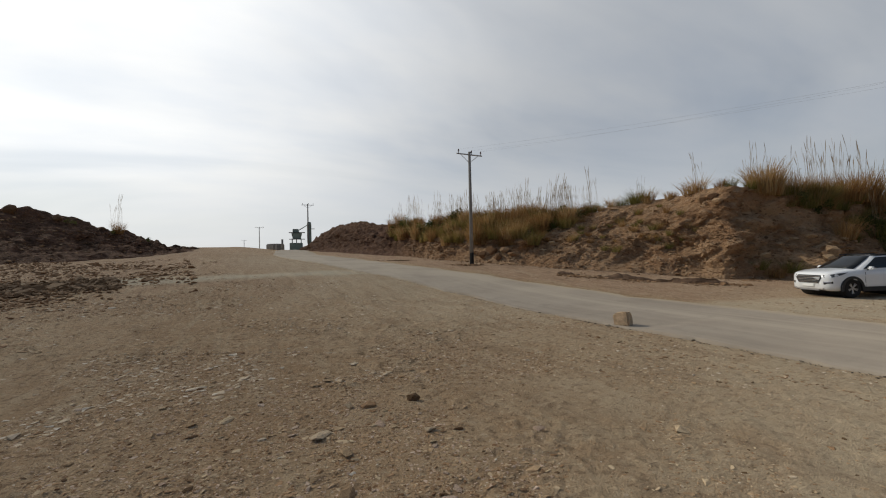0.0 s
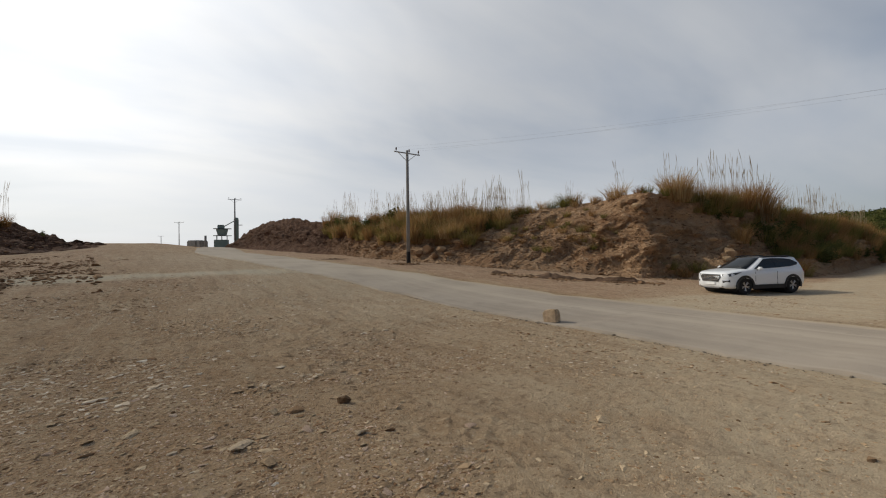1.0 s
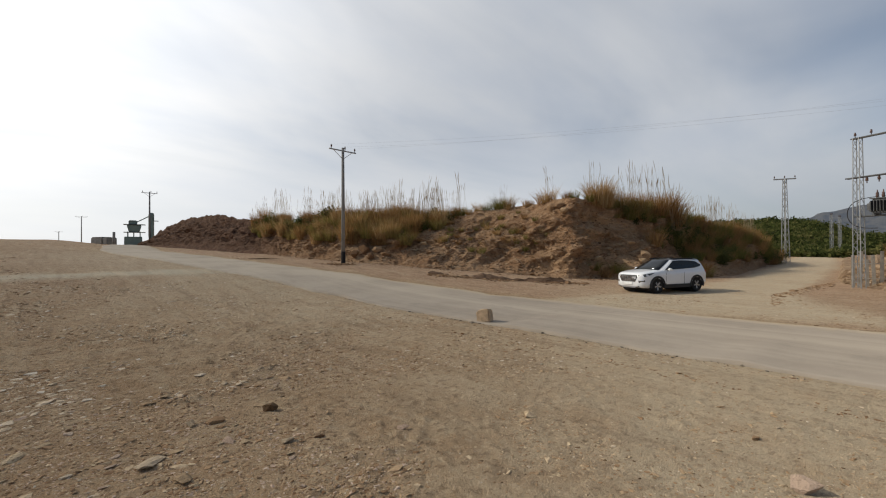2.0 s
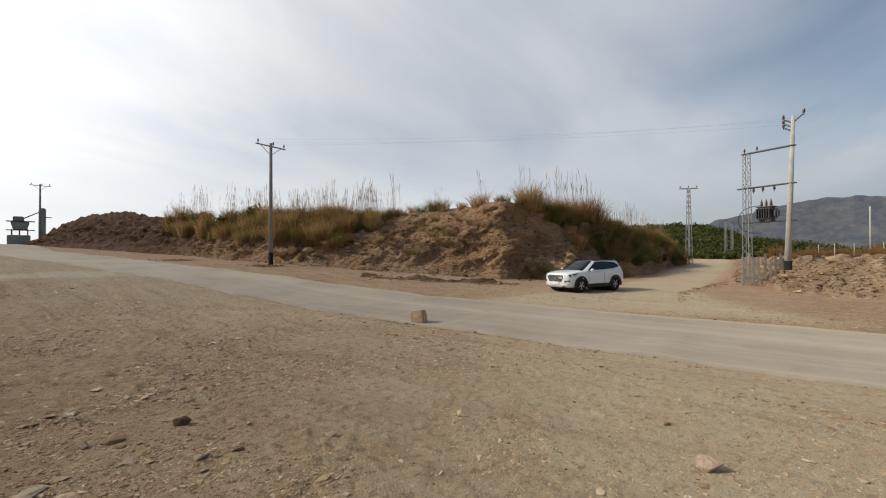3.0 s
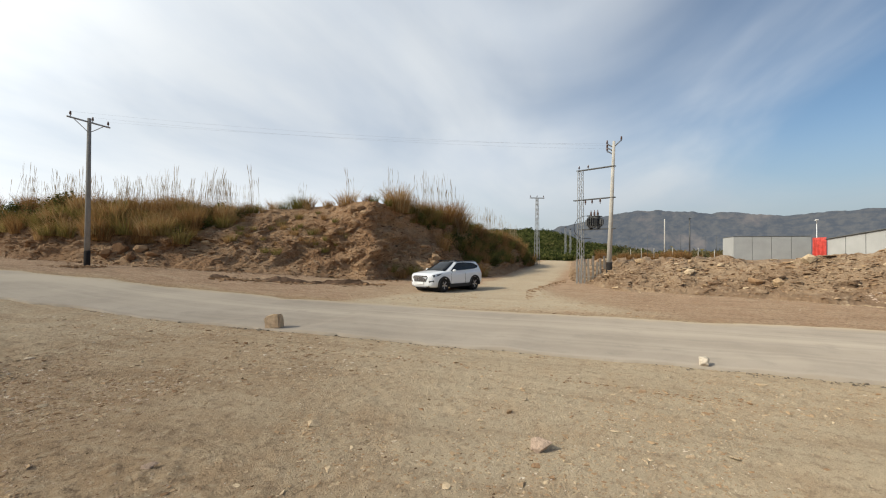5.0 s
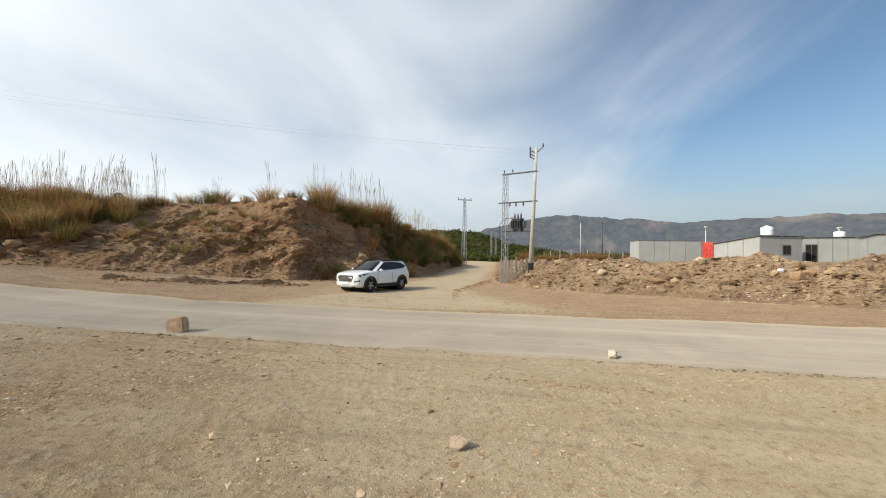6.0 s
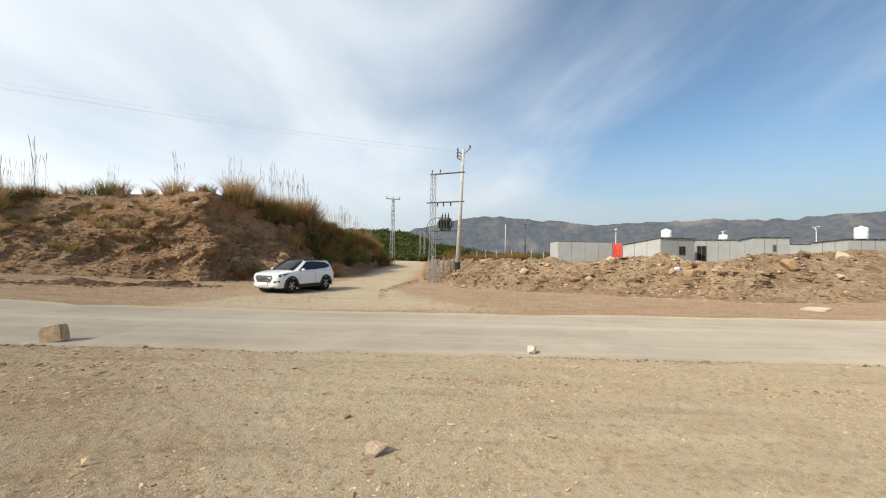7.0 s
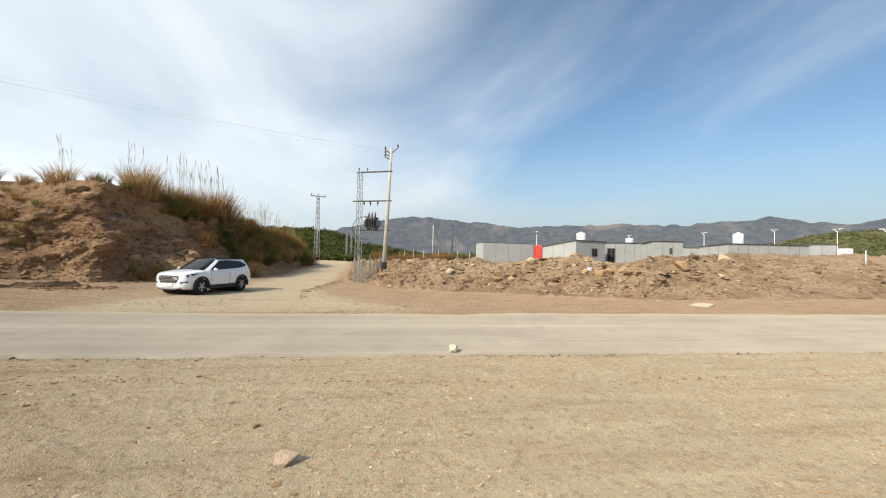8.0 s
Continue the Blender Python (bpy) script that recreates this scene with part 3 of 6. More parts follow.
def pole_shaft(parent, height, w0, w1, mat, band, lean=0.0):
    bm = bmesh.new()
    for z0, z1 in ((band, height),):
        a = bmesh.ops.create_cone(bm, cap_ends=True, segments=8, radius1=w0, radius2=w1, depth=z1 - z0, matrix=Matrix.Translation((0, 0, (z0 + z1) / 2)))
    part("shaft", bm, mat, parent, "", True)
    bm = bmesh.new()
    bmesh.ops.create_cone(bm, cap_ends=True, segments=8, radius1=w0 * 1.12, radius2=w0 * 1.06, depth=band + 0.6, matrix=Matrix.Translation((0, 0, band / 2 - 0.3)))
    part("painted_base", bm, MAT["black_paint"], parent, "black painted foot", True)


def power_pole(at, height, arm_angle, arm=2.2, mat="dark_concrete", label="", band=0.9, thick=0.15):
    p = empty("power_pole", pose(*at), label, "power pole", "power poles along the road")
    pole_shaft(p, height, thick, thick * 0.66, MAT[mat], band)
    c, s = math.cos(radians(arm_angle)), math.sin(radians(arm_angle))
    along = lambda k, z: (c * k, s * k, z)
    bm = bmesh.new()
    rod(bm, along(-arm / 2 - 0.05, height - 0.22), along(arm / 2 + 0.05, height - 0.22), 0.05, 0.05, 6)
    part("cross_arm", bm, MAT["galvanised"], p)
    for k in (-1, 1):
        bm = bmesh.new()
        rod(bm, along(k * arm * 0.36, height - 0.25), along(0, height - 0.85), 0.022, 0.022, 5)
        part("brace", bm, MAT["galvanised"], p)
    for k in (-0.42, 0.08, 0.45):
        insulator(p, along(k * arm * 1.05, height - 0.18))
    return p


power_pole((-2.6, 34.05, lie(-2.6, 34.05)), 8.6, 32, label="grey concrete power pole with cross arm and black foot", thick=0.145)
x, y, _ = polar(-20.6, 86)
power_pole((x, y, lie(x, y)), 9.0, 30, label="distant grey power pole beside the crest of the road", thick=0.16)
x, y, _ = polar(-26.3, 200)
power_pole((x, y, lie(x, y)), 13.0, 20, 3.4, label="far thin power pole beyond the crest", thick=0.2)
x, y, _ = polar(-28.0, 330)
power_pole((x, y, lie(x, y)), 14.5, 20, 3.6, label="very distant thin power pole beyond the crest", thick=0.25)


def lattice(parent, at, height, w0, w1, bays, leg=0.035, name="leg"):
    """Two rows of crossed bracing between four legs."""
    at = Vector(at)
    corner = lambda k, z: at + Vector(((w0 + (w1 - w0) * z / height) / 2 * (1 if k in (0, 3) else -1), (w0 + (w1 - w0) * z / height) / 2 * (1 if k < 2 else -1), z))
    for k in range(4):
        bm = bmesh.new()
        rod(bm, corner(k, -0.4), corner(k, height), leg, leg, 5)
        part("leg", bm, MAT["galvanised"], parent)
    for face in range(4):
        for b in range(bays):
            bm = bmesh.new()
            z0, z1 = height * b / bays, height * (b + 1) / bays
            k, l = (face, (face + 1) % 4) if b % 2 else ((face + 1) % 4, face)
            rod(bm, corner(k, z0), corner(l, z1), leg * 0.55, leg * 0.55, 4)
            part("brace", bm, MAT["galvanised"], parent)


def lattice_tower(az, d, top, arm, angle, label, w0=0.54, w1=0.22):
    x, y, _ = polar(az, d)
    base = lie(x, y)
    p = empty("lattice_tower", pose(x, y, base), label, "lattice tower", "lattice towers")
    h = top - base
    lattice(p, (0, 0, 0), h, w0, w1, 14)
    c, s = math.cos(radians(angle)), math.sin(radians(angle))
    bm = bmesh.new()
    rod(bm, (-c * arm / 2, -s * arm / 2, h), (c * arm / 2, s * arm / 2, h), 0.07, 0.07, 6)
    part("cross_arm", bm, MAT["galvanised"], p)
    for k in (-0.45, 0, 0.45):
        insulator(p, (c * arm * k, s * arm * k, h + 0.04))
    return p


lattice_tower(53.55, 58, 9.7, 2.0, -36, "grey steel lattice power tower beside the dirt road")
lattice_tower(57.2, 112, 8.9, 0.3, -36, "distant slender steel lattice mast", 0.4, 0.3)
lattice_tower(57.8, 112, 8.4, 0.3, -36, "distant slender steel lattice mast", 0.4, 0.3)

# transformer frame: a leaning concrete pole and a lattice leg joined by three beams
px, py, _ = polar(62.5, 30.0)
lx, ly, _ = polar(59.05, 30.9)
frame_base = lie(px, py)
tframe = empty("pole_structure", pose(px, py, 0.0), "two legged transformer frame of concrete pole and steel lattice", "transformer frame")
bm = bmesh.new()
rod(bm, (0.0, 0.0, 1.55), (0.09, -0.30, 9.57), 0.165, 0.085, 12)
part("pole_shaft", bm, MAT["concrete"], tframe, "pale leaning concrete pole", True)
bm = bmesh.new()
rod(bm, (0, 0, -0.2), (0.0, 0.0, 1.55), 0.19, 0.185, 12)
part("painted_base", bm, MAT["black_paint"], tframe, "black painted foot", True)
lat_at = Vector((lx - px, ly - py, 0.1))
lattice(tframe, lat_at, 7.85, 0.36, 0.26, 18, 0.022)
for z, over in ((7.92, 0.25), (5.85, 0.5), (3.79, 0.15)):
    d = Vector((lat_at.x, lat_at.y, 0))
    n = d.normalized()
    bm = bmesh.new()
    for k in (-0.09, 0.09):
        off = Vector((-n.y, n.x, 0)) * k
        rod(bm, off + Vector((0.05, -0.2, z)) - n * 0.2, off + d + n * over + Vector((0, 0, z)), 0.036, 0.036, 6)
    part("beam", bm, MAT["dark_steel"], tframe)
mid_beam = Vector((lat_at.x, lat_at.y, 0))
for k in (0.30, 0.58, 0.82):
    insulator(tframe, mid_beam * k + Vector((0, 0, 5.50)), 1.1, "hanging dropout fuse")
for k in (0.72, 1.05):
    insulator(tframe, mid_beam * k + Vector((0, 0, 7.97)), 0.9)
for k, h in ((-0.55, 9.37), (-0.28, 9.12), (-0.4, 8.9), (0.25, 9.47)):
    bm = bmesh.new()
    n = mid_beam.normalized()
    rod(bm, (0.1, -0.33, h - 0.25), Vector((0.1, -0.33, h)) + n * (0.45 if k < 0 else -0.4) + Vector((0, 0, 0.05)), 0.04, 0.04, 6)
    part("top_bracket", bm, MAT["dark_steel"], tframe)
    insulator(tframe, Vector((0.1, -0.33, h)) + n * (0.5 if k < 0 else -0.45), 1.1)


def transformer(at, angle):
    t = empty("transformer", pose(*at, 0, 0, angle), "dark finned oil transformer with three bushings on the beam", "transformer")
    bm = bmesh.new()
    box(bm, (-0.36, -0.26, 0.05), (0.36, 0.26, 0.78), 0.04)
    part("tank", bm, MAT["dark_steel"], t)
    bm = bmesh.new()
    box(bm, (-0.42, -0.31, 0.785), (0.42, 0.31, 0.84), 0.015)
    part("lid", bm, MAT["dark_steel"], t)
    for side in (-1, 1):
        for k in range(6):
            bm = bmesh.new()
            box(bm, (-0.33 + k * 0.125, side * 0.265 if side > 0 else -0.43, 0.14), (-0.30 + k * 0.125, 0.43 if side > 0 else -0.265, 0.70), 0.008)
            part("cooling_fin", bm, MAT["dark_steel"], t)
        bm = bmesh.new()
        box(bm, (0.37 if side > 0 else -0.62, -0.18, 0.16), (0.62 if side > 0 else -0.37, 0.18, 0.68), 0.09)
        part("radiator", bm, MAT["dark_steel"], t)
    for k in (-0.24, 0.0, 0.24):
        bm = bmesh.new()
        lathe(bm, [(0.05, 0), (0.05, 0.05), (0.085, 0.08), (0.05, 0.12), (0.08, 0.16), (0.045, 0.20), (0.07, 0.24), (0.03, 0.30), (0.02, 0.42)], Matrix.Translation((k, 0, 0.842)), 10)
        part("bushing", bm, MAT["porcelain"], t, "", True)
    for k in (-0.28, 0.28):
        bm = bmesh.new()
        box(bm, (k - 0.05, -0.30, 0.0), (k + 0.05, 0.30, 0.048))
        part("skid", bm, MAT["dark_steel"], t)
    return t


tc = Vector((px, py, 0)) + mid_beam * 0.50
transformer((tc.x, tc.y, 3.838), math.degrees(math.atan2(mid_beam.y, mid_beam.x)))


def wire(a, b, sag, r=0.0025, name="power_line", label="thin overhead power line between the poles"):
    a, b = Vector(a), Vector(b)
    cu = bpy.data.curves.new(name, "CURVE")
    cu.dimensions, cu.bevel_depth, cu.bevel_resolution = "3D", r, 1
    sp = cu.splines.new("POLY")
    sp.points.add(24)
    for i in range(25):
        k = i / 24
        p = a.lerp(b, k) - Vector((0, 0, 4 * sag * k * (1 - k)))
        sp.points[i].co = (*p, 1)
    cu.materials.append(MAT["wire"])
    ob = new(name, cu)
    return tagged(ob, label, "cable", "overhead lines")


cu = bpy.data.curves.new("jumper_cable", "CURVE")
cu.dimensions, cu.bevel_depth = "3D", 0.018
sp = cu.splines.new("POLY")
sp.points.add(16)
for i in range(17):
    k = i / 16
    p = mid_beam * (0.62 + 0.62 * math.sin(k * math.pi)) + Vector((0, 0, 4.75 + 0.25 * math.sin(k * math.pi * 2) - 1.6 * k))
    sp.points[i].co = (*p, 1)
cu.materials.append(MAT["black_paint"])
cable = new("jumper_cable", cu)
cable.parent = tframe
cable["label"] = "looped black cable"

p1z = lie(-2.6, 34.05) + 8.6
c32, s32 = math.cos(radians(32)), math.sin(radians(32))
for k, dz, h in ((-0.42, 0.1, 9.37), (0.08, 0.1, 9.15), (0.45, 0.1, 9.5)):
    wire((-2.6 + c32 * 2.3 * k, 34.05 + s32 * 2.3 * k, p1z + dz), Vector((px + 0.1, py - 0.33, h)) + mid_beam.normalized() * 0.5, 0.35)


# ---- site buildings on the terrace ----
TZ = 1.75


def shed(corner, right, left, turn, height, label, rise=0.35, panels=(3, 2), window=None, eave=0.18, front="panel", end="pale_panel"):
    """A prefab shed on a corner (azimuth, distance): front to the azimuth on the right, end wall to the one on the left.
    The front is turned by some degrees from square to the view; the roof rises towards the front."""
    az, d = corner
    c, k = math.cos(radians(turn)), math.sin(radians(turn))
    tr, tl = math.tan(radians(right - az)), math.tan(radians(az - left))
    w = d * tr / (c - k * tr)
    depth = d * tl / (k - c * tl) if left < az else 5.0
    x, y, _ = polar(az, d)
    out, across = Vector((math.sin(radians(az)), math.cos(radians(az)), 0)), Vector((math.cos(radians(az)), -math.sin(radians(az)), 0))
    u = across * c + out * k
    n = Vector((-u.y, u.x, 0))
    m = Matrix(((u.x, n.x, 0, x), (u.y, n.y, 0, y), (0, 0, 1, TZ), (0, 0, 0, 1)))
    t = empty("site_shed", m, label, "shed", "prefab site sheds")
    top = lambda yy: height - rise * (yy / depth)

    def slope(bm):
        for v in bm.verts:
            if v.co.z > 0:
                v.co.z -= rise * v.co.y / depth

    bm = bmesh.new()
    box(bm, (0, 0.06, -1.0), (w, depth, height))
    slope(bm)
    # Left ends take the paler panel: the sun on them is put into the colour.
    part("wall", bm, MAT[end], t)
    for k in range(panels[0]):
        bm = bmesh.new()
        box(bm, (w * k / panels[0] + 0.025, 0.0, -0.4), (w * (k + 1) / panels[0] - 0.025, 0.055, height - 0.02), 0.008)
        part("wall_panel", bm, MAT[front], t)
    for k in range(1, panels[0]):
        bm = bmesh.new()
        box(bm, (w * k / panels[0] - 0.02, 0.01, -0.4), (w * k / panels[0] + 0.02, 0.057, height - 0.02))
        part("joint_strip", bm, MAT["joint"], t)
    for k in range(1, panels[1]):
        bm = bmesh.new()
        box(bm, (-0.016, depth * k / panels[1] - 0.03, 0), (-0.003, depth * k / panels[1] + 0.03, top(depth * k / panels[1]) - 0.01))
        part("joint_strip", bm, MAT["joint"], t)
    bm = bmesh.new()
    box(bm, (-eave, -eave, height + 0.03), (w + eave, depth + eave, height + 0.10))
    slope(bm)
    part("roof", bm, MAT["roof"], t)
    count = max(3, int(w / 1.1)) if eave > 0.1 else 0
    for k in range(count):
        xx = w * (k + 0.5) / count
        bm = bmesh.new()
        box(bm, (xx - 0.04, -eave + 0.03, height - 0.08), (xx + 0.04, -0.004, height + 0.028))
        part("rafter", bm, MAT["pale_panel"], t)
    for x0, x1, z0, z1 in window or ():
        win = bmesh.new()
        box(win, (x0, -0.05, z0), (x1, -0.004, z1))
        fr = part("window" if z0 > 0.3 else "door", win, MAT["joint"], t)
        # For an open doorway these black sheets paint in the shade of the recess.
        for xa, xb in ((x0 + 0.08, (x0 + x1) / 2 - 0.03), ((x0 + x1) / 2 + 0.03, x1 - 0.08)):
            pn = bmesh.new()
            box(pn, (xa, -0.058, z0 + 0.08), (xb, -0.052, z1 - 0.08))
            part("pane", pn, MAT["black_paint"], fr)
    return t


def water_tank(at, r, h):
    t = empty("water_tank", pose(*at), "white plastic water tank standing on a shed roof", "water tank", "roof water tanks")
    bm = bmesh.new()
    lathe(bm, [(r * 0.97, 0), (r, 0.06), (r, h * 0.3), (r * 1.02, h * 0.32), (r, h * 0.34), (r, h * 0.6), (r * 1.02, h * 0.62), (r, h * 0.64), (r, h * 0.86), (r * 0.92, h * 0.93), (r * 0.5, h * 0.99)], None, 24)
    part("body", bm, MAT["white_plastic"], t, "", True)
    bm = bmesh.new()
    lathe(bm, [(r * 0.3, h * 0.992), (r * 0.3, h * 1.05), (r * 0.25, h * 1.07)], None, 16)
    part("lid", bm, MAT["white_plastic"], t)
    return t


def flat2(az, d):
    return polar(az, d)[:2]


shed((75.6, 66), 82.2, 74.6, 15, 2.7, "grey panel container store with a pale end", 0, (4, 1), None, 0.02)
shed((87.6, 60), 91.1, 83.4, 45, 2.95, "grey prefab site shed with a window and long pale side", 0.75, (2, 3), [(2.9, 4.0, 0.85, 2.0)])
shed((91.2, 67), 95.6, 91.0, 12, 2.95, "grey prefab site shed with an open dark doorway", 0.2, (4, 1), [(0.15, 1.3, 0.0, 2.2)])
shed((96.5, 60), 99.7, 95.3, 20, 2.9, "grey prefab shed with a dark torn flap", 0.2, (3, 2), [(2.0, 2.35, 1.3, 2.1)])
shed((99.6, 80), 102.4, 99.5, 8, 2.75, "small low grey prefab shed farther back", 0.1, (3, 1))
shed((104.1, 64), 111.0, 101.4, 35, 2.75, "long low grey shed with rafters under the eaves", 0.2, (8, 3))
shed((110.9, 76), 113.0, 110.8, 5, 3.1, "small grey shed end with dark window", 0.1, (2, 1), [(1.2, 1.7, 0.9, 1.8)])
x, y = flat2(88.2, 62)
water_tank((x, y, TZ + 2.86), 0.62, 1.3)
x, y = flat2(93.9, 69.5)
water_tank((x, y, TZ + 3.0), 0.55, 0.8)
x, y = flat2(105.0, 66)
water_tank((x, y, TZ + 2.82), 0.6, 1.4)


# ---- more materials ----
from mathutils.bvhtree import BVHTree


def leafy(name, a, b, c, patch=0.0):
    """Foliage that differs from clump to clump and from blade to blade; patch gives the size of bushes in joined scrub."""
    def build(T, pos):
        who = T.add("ShaderNodeObjectInfo").outputs["Random"]
        isle = T.add("ShaderNodeNewGeometry").outputs["Random Per Island"]
        if patch:
            who = T.ramp(T.noise(pos, 1 / patch, 3.0, 0.6), 0.33, 0.67)
        k = T.math("ADD", T.math("MULTIPLY", who, 0.7 if patch else 0.55), T.math("MULTIPLY", isle, 0.3 if patch else 0.45))
        return T.mix(T.ramp(k, 0.5, 0.9), T.mix(T.ramp(k, 0.1, 0.5), a, b), c), None
    m = material(name, build, 0.85)
    t = m.node_tree
    bsdf, out = t.nodes["Principled BSDF"], t.nodes["Material Output"]
    thin = t.nodes.new("ShaderNodeBsdfTranslucent")
    both = t.nodes.new("ShaderNodeMixShader")
    both.inputs[0].default_value = 0.38
    t.links.new(bsdf.inputs["Base Color"].links[0].from_socket, thin.inputs[0])
    t.links.new(bsdf.outputs[0], both.inputs[1])
    t.links.new(thin.outputs[0], both.inputs[2])
    t.links.new(both.outputs[0], out.inputs[0])
    return m


def stony(name, a, b, c):
    def build(T, pos):
        who = T.add("ShaderNodeObjectInfo").outputs["Random"]
        isle = T.add("ShaderNodeNewGeometry").outputs["Random Per Island"]
        n = T.noise(pos, 9.0, 5.0, 0.65)
        f = T.noise(pos, 60.0, 4.0, 0.7)
        k = T.math("FRACT", T.math("ADD", who, isle))
        col = T.mix(T.ramp(k, 0.55, 0.95), T.mix(T.ramp(k, 0.0, 0.5), a, b), c)
        col = T.mix(T.ramp(n, 0.45, 0.7, 0.0, 0.6), col, [v * 0.6 for v in a])
        return col, T.math("ADD", f, T.math("MULTIPLY", n, 2.0))
    return material(name, build, 0.92, 0, 0.012)


MAT["dry_grass"] = leafy("dry tan grass", (0.225, 0.118, 0.046), (0.385, 0.232, 0.095), (0.54, 0.39, 0.20))
MAT["olive_grass"] = leafy("half green grass", (0.115, 0.112, 0.030), (0.215, 0.190, 0.055), (0.40, 0.295, 0.12))
MAT["plume"] = leafy("pale seed plume", (0.27, 0.19, 0.105), (0.35, 0.26, 0.155), (0.43, 0.34, 0.22))
MAT["leaf"] = leafy("shrub leaves", (0.055, 0.066, 0.019), (0.095, 0.105, 0.032), (0.160, 0.155, 0.058))
# Olive brown scrub, with distance haze lightened into its colours.
MAT["far_leaf"] = leafy("olive scrub leaves", (0.085, 0.080, 0.034), (0.135, 0.120, 0.052), (0.21, 0.17, 0.085), 4.0)
MAT["hill_leaf"] = leafy("hill scrub leaves", (0.026, 0.036, 0.010), (0.075, 0.090, 0.024), (0.170, 0.160, 0.055), 3.5)
MAT["stone"] = stony("field stone", (0.345, 0.215, 0.118), (0.465, 0.325, 0.192), (0.58, 0.45, 0.295))
MAT["dark_stone"] = stony("dark field stone", (0.115, 0.068, 0.036), (0.185, 0.115, 0.064), (0.25, 0.165, 0.098))
MAT["clod"] = stony("earth clod", (0.19, 0.108, 0.057), (0.30, 0.185, 0.102), (0.43, 0.29, 0.17))
MAT["spoil_clod"] = stony("ochre clod", (0.165, 0.095, 0.053), (0.270, 0.168, 0.098), (0.42, 0.29, 0.18))
MAT["pale_stone"] = stony("pale limestone", (0.54, 0.42, 0.285), (0.62, 0.50, 0.36), (0.71, 0.62, 0.50))
MAT["pink_stone"] = stony("pinkish stone", (0.52, 0.375, 0.275), (0.58, 0.43, 0.32), (0.62, 0.48, 0.37))
MAT["block"] = plain("weathered sandstone block", (0.52, 0.385, 0.255), 0.95, 0, 0.25, 7.0, 0.02)
MAT["white_cloth"] = plain("white plastic sheet", (0.78, 0.77, 0.75), 0.5, 0, 0.08, 5.0, 0.01)
MAT["plant_green"] = plain("faded green plant steel", (0.17, 0.215, 0.195), 0.7, 0.1, 0.2, 0.6)
MAT["asphalt"] = stony("broken asphalt", (0.11, 0.09, 0.068), (0.17, 0.14, 0.108), (0.26, 0.215, 0.16))
MAT["pale_dust"] = plain("dusty pale concrete", (0.46, 0.39, 0.29), 0.9, 0, 0.2, 4.0, 0.004)
MAT["wood"] = plain("weathered grey timber", (0.34, 0.30, 0.25), 0.85, 0, 0.3, 4.0)


def paint(name, colour, rough, coat):
    m = plain(name, colour, rough, 0, 0.03, 1.0, 0.0)
    m.node_tree.nodes["Principled BSDF"].inputs["Coat Weight"].default_value = coat
    m.node_tree.nodes["Principled BSDF"].inputs["Coat Roughness"].default_value = 0.06
    return m


MAT["car_white"] = paint("white car paint", (0.74, 0.75, 0.76), 0.35, 0.7)
MAT["car_glass"] = plain("dark tinted car glass", (0.012, 0.014, 0.016), 0.06, 0, 0.1)
MAT["car_glass"].node_tree.nodes["Principled BSDF"].inputs["Specular IOR Level"].default_value = 0.3
MAT["car_black"] = plain("black car plastic", (0.022, 0.022, 0.023), 0.55, 0, 0.2)
MAT["tyre"] = plain("tyre rubber", (0.028, 0.027, 0.026), 0.85, 0, 0.2)
MAT["chrome"] = plain("chrome", (0.70, 0.70, 0.71), 0.18, 0.95, 0.05)
MAT["alloy"] = plain("alloy rim", (0.45, 0.45, 0.46), 0.35, 0.8, 0.1)
MAT["lamp"] = plain("clear lamp lens", (0.085, 0.09, 0.095), 0.12, 0.3, 0.1)
MAT["red_lamp"] = plain("red lamp lens", (0.35, 0.01, 0.01), 0.15, 0, 0.1)


